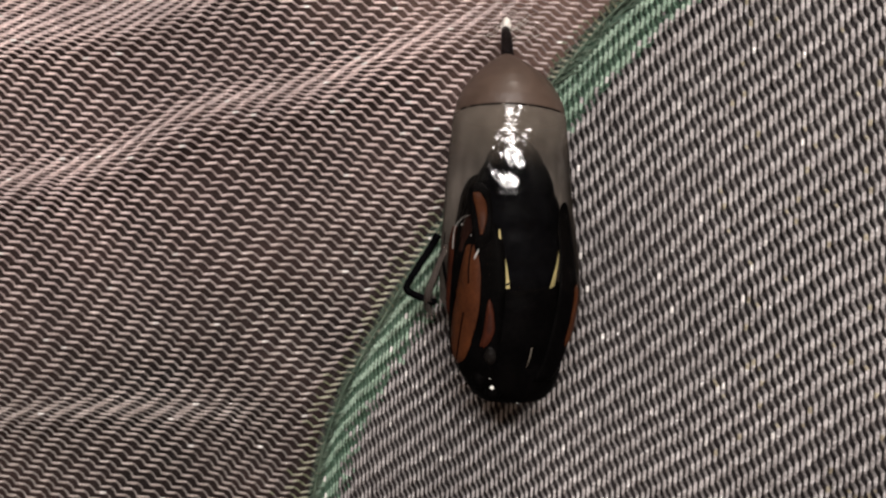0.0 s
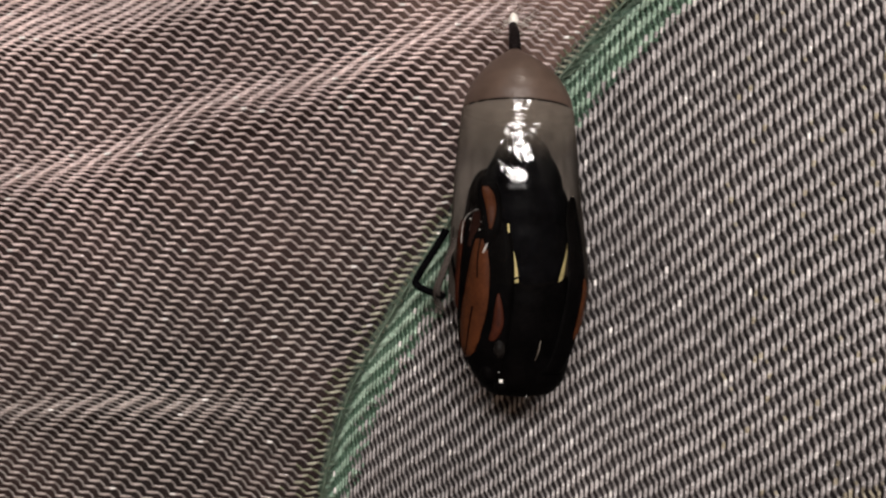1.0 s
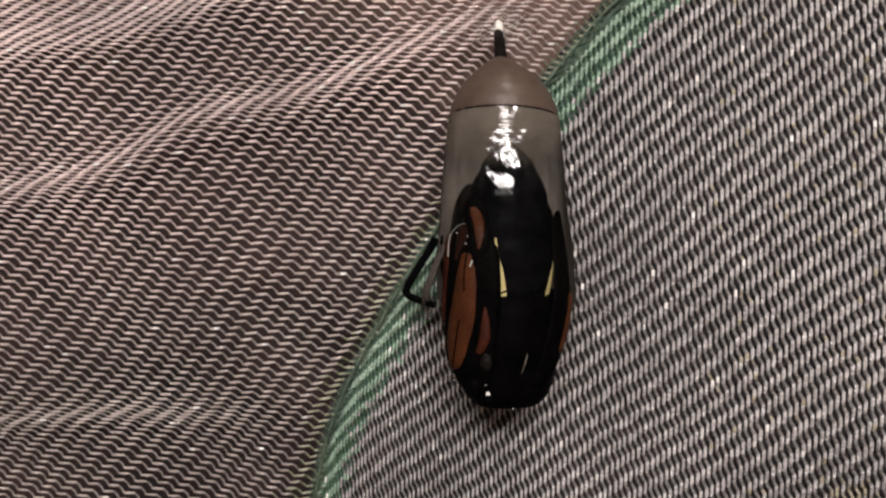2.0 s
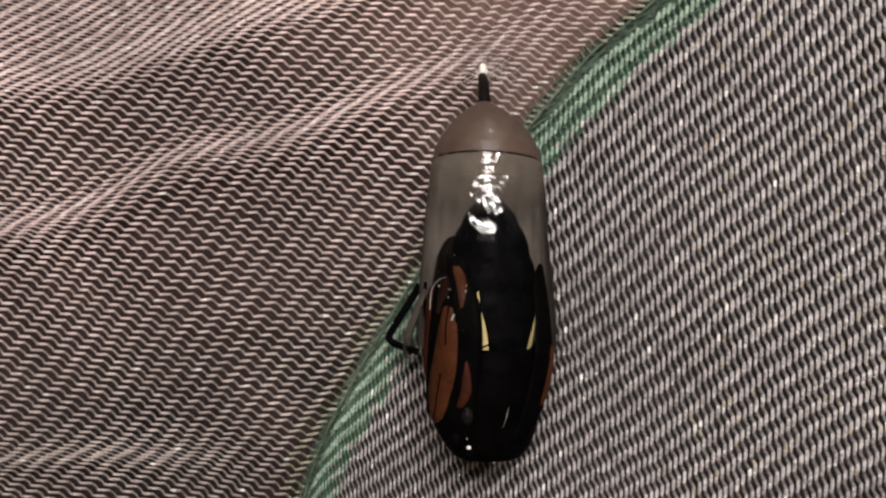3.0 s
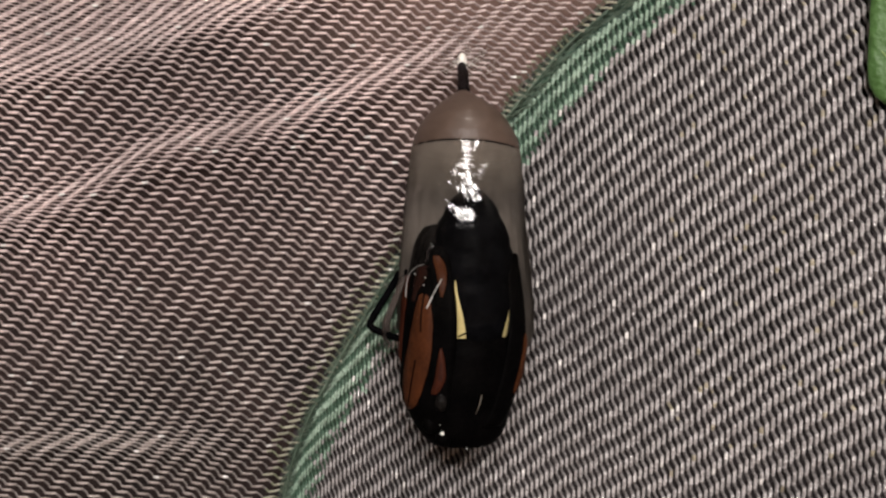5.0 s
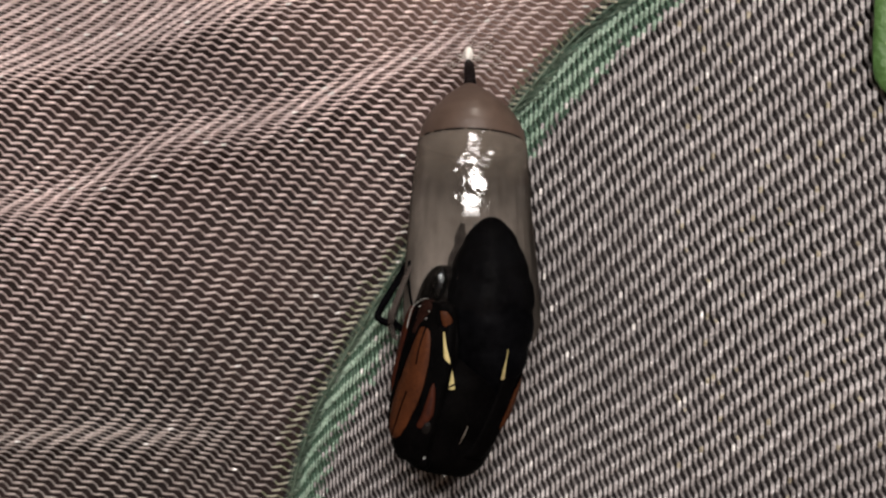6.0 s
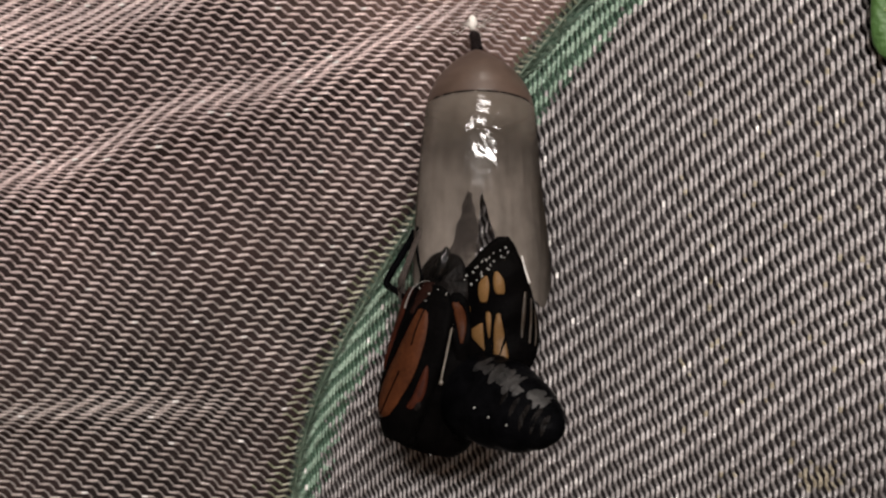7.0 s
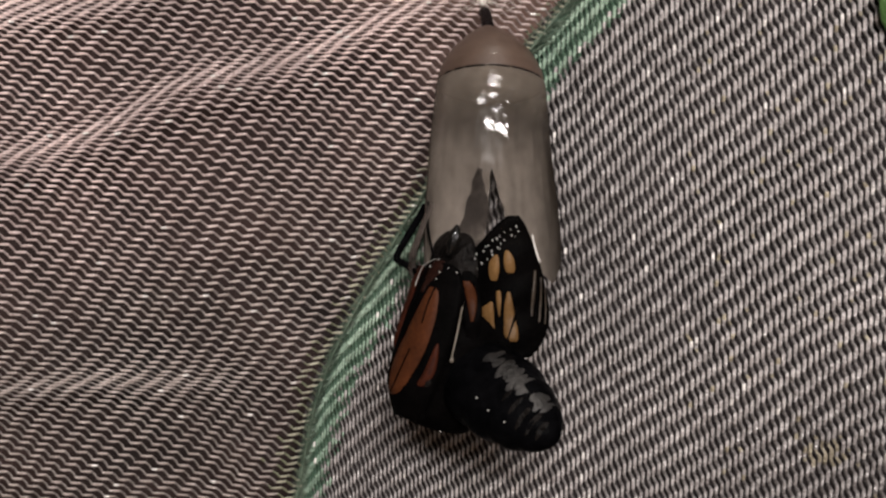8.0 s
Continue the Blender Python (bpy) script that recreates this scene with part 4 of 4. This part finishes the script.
def build_limbs():
    line = smooth_line([(-4.6, -4.45, -15.4), (-5.1, -4.3, -16.3), (-6.65, -4.0, -18.8), (-6.75, -4.0, -19.5), (-5.7, -4.3, -20.0), (-4.7, -4.7, -20.3)], 5)
    leg = bug_part("leg", tube(line, np.linspace(0.30, 0.26, len(line)), 9), GLOSS, butterfly, "bent glossy black leg gripping the skin")
    line = smooth_line([(-4.15, -4.9, -15.2), (-4.2, -5.2, -17.0), (-3.85, -5.6, -19.2)], 5)
    thin = bug_part("leg", tube(line, np.linspace(0.12, 0.09, len(line)), 8), GLOSS, butterfly, "thin black leg")
    line = smooth_line([(-6.5, -4.6, -19.75), (-5.45, -6.6, -20.6), (-4.4, -8.2, -21.4), (-3.7, -8.6, -21.9)], 5)
    shin = bug_part("leg", tube(line, np.linspace(0.24, 0.2, len(line)), 9), GLOSS, butterfly, "straightened glossy black leg")
    line = smooth_line([(-2.1, -9.3, -21.9), (-2.35, -10.2, -22.8), (-2.7, -10.7, -24.3), (-3.0, -10.9, -25.5), (-3.07, -10.9, -25.9), (-3.1, -10.85, -26.2)], 4)
    ant = bug_part("antenna", tube(line, [0.055] * 15 + [0.065, 0.09, 0.13, 0.15, 0.15, 0.08], 8), HORN, butterfly, "thin antenna with a pale club")
    return leg, thin, shin, ant


leg, thin_leg, shin, antenna = build_limbs()


# ---- what moves ----
# Seconds, sideways and up in millimetres, clockwise turn in degrees, of the butterfly's body.
BODY = ((0.0, 0.75, 1.15, -1.0), (1.2, 0.7, 1.15, -1.0), (1.8, 0.6, 0.75, -0.7), (2.3, 0.5, 0.3, -0.5), (3.0, 0.5, 0.0, -0.5), (3.5, 0.55, 0.0, -0.5), (4.5, 0.22, 0.0, 0), (5.0, 0.1, -0.12, 0.5), (5.2, 0.02, -0.3, 1.5),
        (5.7, -0.45, -1.9, 6), (6.1, -0.85, -3.2, 11), (6.3, -1.1, -3.7, 13), (6.5, -1.4, -3.88, 14.3), (6.7, -1.7, -4.0, 15), (7.0, *OUT), (7.5, -1.9, -4.12, 15.5), (8.0, -1.9, -4.3, 15.5))
# Seconds, the abdomen's middle (sideways, depth, down from the silk), its turn clockwise, its tilt towards the viewer and its roll.
TAIL = ((0.0, 0.75, -6.75, 14.85, -1, 0, 0), (1.2, 0.75, -6.75, 14.85, -1, 0, 0), (1.8, 0.65, -6.75, 15.25, 0, 0, 0), (2.3, 0.5, -6.75, 15.7, 0, 0, 0), (3.0, 0.5, -6.75, 16.0, 0, 0, 0), (4.5, 0.5, -6.75, 16.0, 0, 0, 0),
        (5.0, 0.55, -6.75, 16.25, 1, 0, 0), (5.2, 0.65, -6.75, 16.5, 2, 0, 0), (5.7, 1.1, -6.8, 18.0, 2, 0, 0), (6.1, 1.5, -6.9, 19.4, 2, 0, 0), (6.3, 1.7, -7.0, 20.0, 3, 2, 0), (6.5, 1.8, -7.4, 20.8, 6, 8, 10),
        (6.6, 1.4, -8.8, 23.6, 30, 35, 70), (6.7, 1.0, -9.6, 26.9, 80, 58, 125), (7.0, 0.6, -9.4, 27.9, 112, 49, 160), (7.5, 0.4, -9.4, 28.55, 120, 49, 165), (8.0, 0.1, -9.4, 29.2, 127, 49, 165))


def motions():
    walk(butterfly, [(t, body(t, x, up, turn)) for t, x, up, turn in BODY])
    origin = Matrix.Translation(chrysalis.location)
    bodies = {row[0]: body(*row) for row in BODY}

    def body_at(t):
        times = [row[0] for row in BODY]
        values = [float(np.interp(t, times, [row[k] for row in BODY])) for k in (1, 2, 3)]
        return bodies.get(t) or body(t, *values)

    # The abdomen turns about its own middle while it slips out.
    pivot = Matrix.Translation(-(ABDOMEN_AT - HUB))
    rows = []
    for t, x, y, down, turn, tilt, spin in TAIL:
        place = origin @ Matrix.Translation(Vector((x, y, -down)) * MM) @ pose(0, 0, 0, 0, turn, 0) @ pose(0, 0, 0, tilt, 0, 0) @ pose(0, 0, 0, 0, 0, spin)
        rows.append((t, body_at(t).inverted() @ place @ pivot))
    walk(abdomen, rows)
    # The legs keep their grip on the skin while the body slides past them.
    for limb, forth in ((leg, 0.0), (thin_leg, 1.0)):
        rows = []
        for row in BODY:
            late = forth * min(1, max(0, (row[0] - 5.2) / 1.1))
            rows.append((row[0], body_at(row[0]).inverted() @ HOME @ pose((-0.1 * max(0, row[2]) - 0.35 * late) * MM, -1.6 * late * MM, (0.35 * max(0, row[2]) - 0.15) * MM)))
        walk(limb, rows)
    # One leg stays folded under the wing until the body slips out.
    walk(shin, [(row[0], body_at(row[0]).inverted() @ HOME @ pose(2.6 * (1 - min(1, max(0, (row[0] - 5.2) / 1.1))) * MM, 0, 0)) for row in BODY])
    # What slides down on its own: sideways and depth at first, how deep it stays tucked in till the end, its way down, how low it ends.
    for piece, aside, back, tucked, far, low in ((hindwing, -0.9, 1.0, 0.0, 1.1, 0.7), (inner_wing, 0.0, 0.0, 0.0, 1.92, 0.95), (antenna, 0.0, 3.0, 2.2, 1.2, 0.35)):
        rows = []
        for row in BODY:
            left = max(0, (row[2] - OUT[1]) / -OUT[1])
            rows.append((row[0], body_at(row[0]).inverted() @ HOME @ pose(aside * left * MM, (back * min(1, left) + tucked * (1 - min(1, max(0, (row[0] - 6.5) / 0.2)))) * MM, (3.5 * far * left - low - 0.3 * max(0, row[0] - 7)) * MM)))
        walk(piece, rows)
    # The crumpled wing base is drawn down after the wing.
    walk(wing_base, [(row[0], pose(0, 0.6 * min(1, max(0, (0.0 - row[2]) / 4.2)) * MM, -1.7 * min(1, max(0, (0.0 - row[2]) / 4.2)) * MM)) for row in BODY])
    # The empty skin swings a little: seconds, its lean sideways and towards the viewer, in degrees, and how far it has sunk, in millimetres.
    knot = Vector((0.1, -4.5, -1.8)) * MM
    walk(chrysalis, [(t, Matrix.Translation(chrysalis.location) @ Matrix.Translation(knot) @ pose(0, 0, -sunk * MM, -fore, side, 0) @ Matrix.Translation(-knot)) for t, side, fore, sunk in
                     ((0.0, -1.0, 0, 0), (1.2, -1.0, 0, 0), (2.5, -0.6, 0, 0), (4.0, -0.3, 0, 0), (5.2, 0, 0, 0), (6.3, 0.3, 4.0, 0.2), (7.0, 0.3, 5.5, 0.25), (8.0, 0.3, 6.5, 0.3))])
    # The near wing slips a little further down along the body.
    walk(near_wing, [(row[0], pose(0, 0, -1.1 * min(1, max(0, (0.0 - row[2]) / 4.2)) * MM)) for row in BODY])
    for piece, aside, forth, far, start in zip(STRIPES, (-1.9, -0.9), (-0.4, -1.5), (6.3, 5.4), (0.25, 0.5)):
        rows = []
        for row in BODY:
            gone = (0.0 - row[2]) / -OUT[1]
            late = min(1, max(0, (row[0] - 6.5) / 0.2))
            rows.append((row[0], body_at(row[0]).inverted() @ HOME @ pose((aside * max(0, gone) + start * min(1, max(0, row[1] / 0.75))) * MM, (forth * max(0, gone) + (4.5 * late)) * MM, -far * gone * MM if gone > 0 else row[2] * MM)))
        walk(piece, rows)


motions()
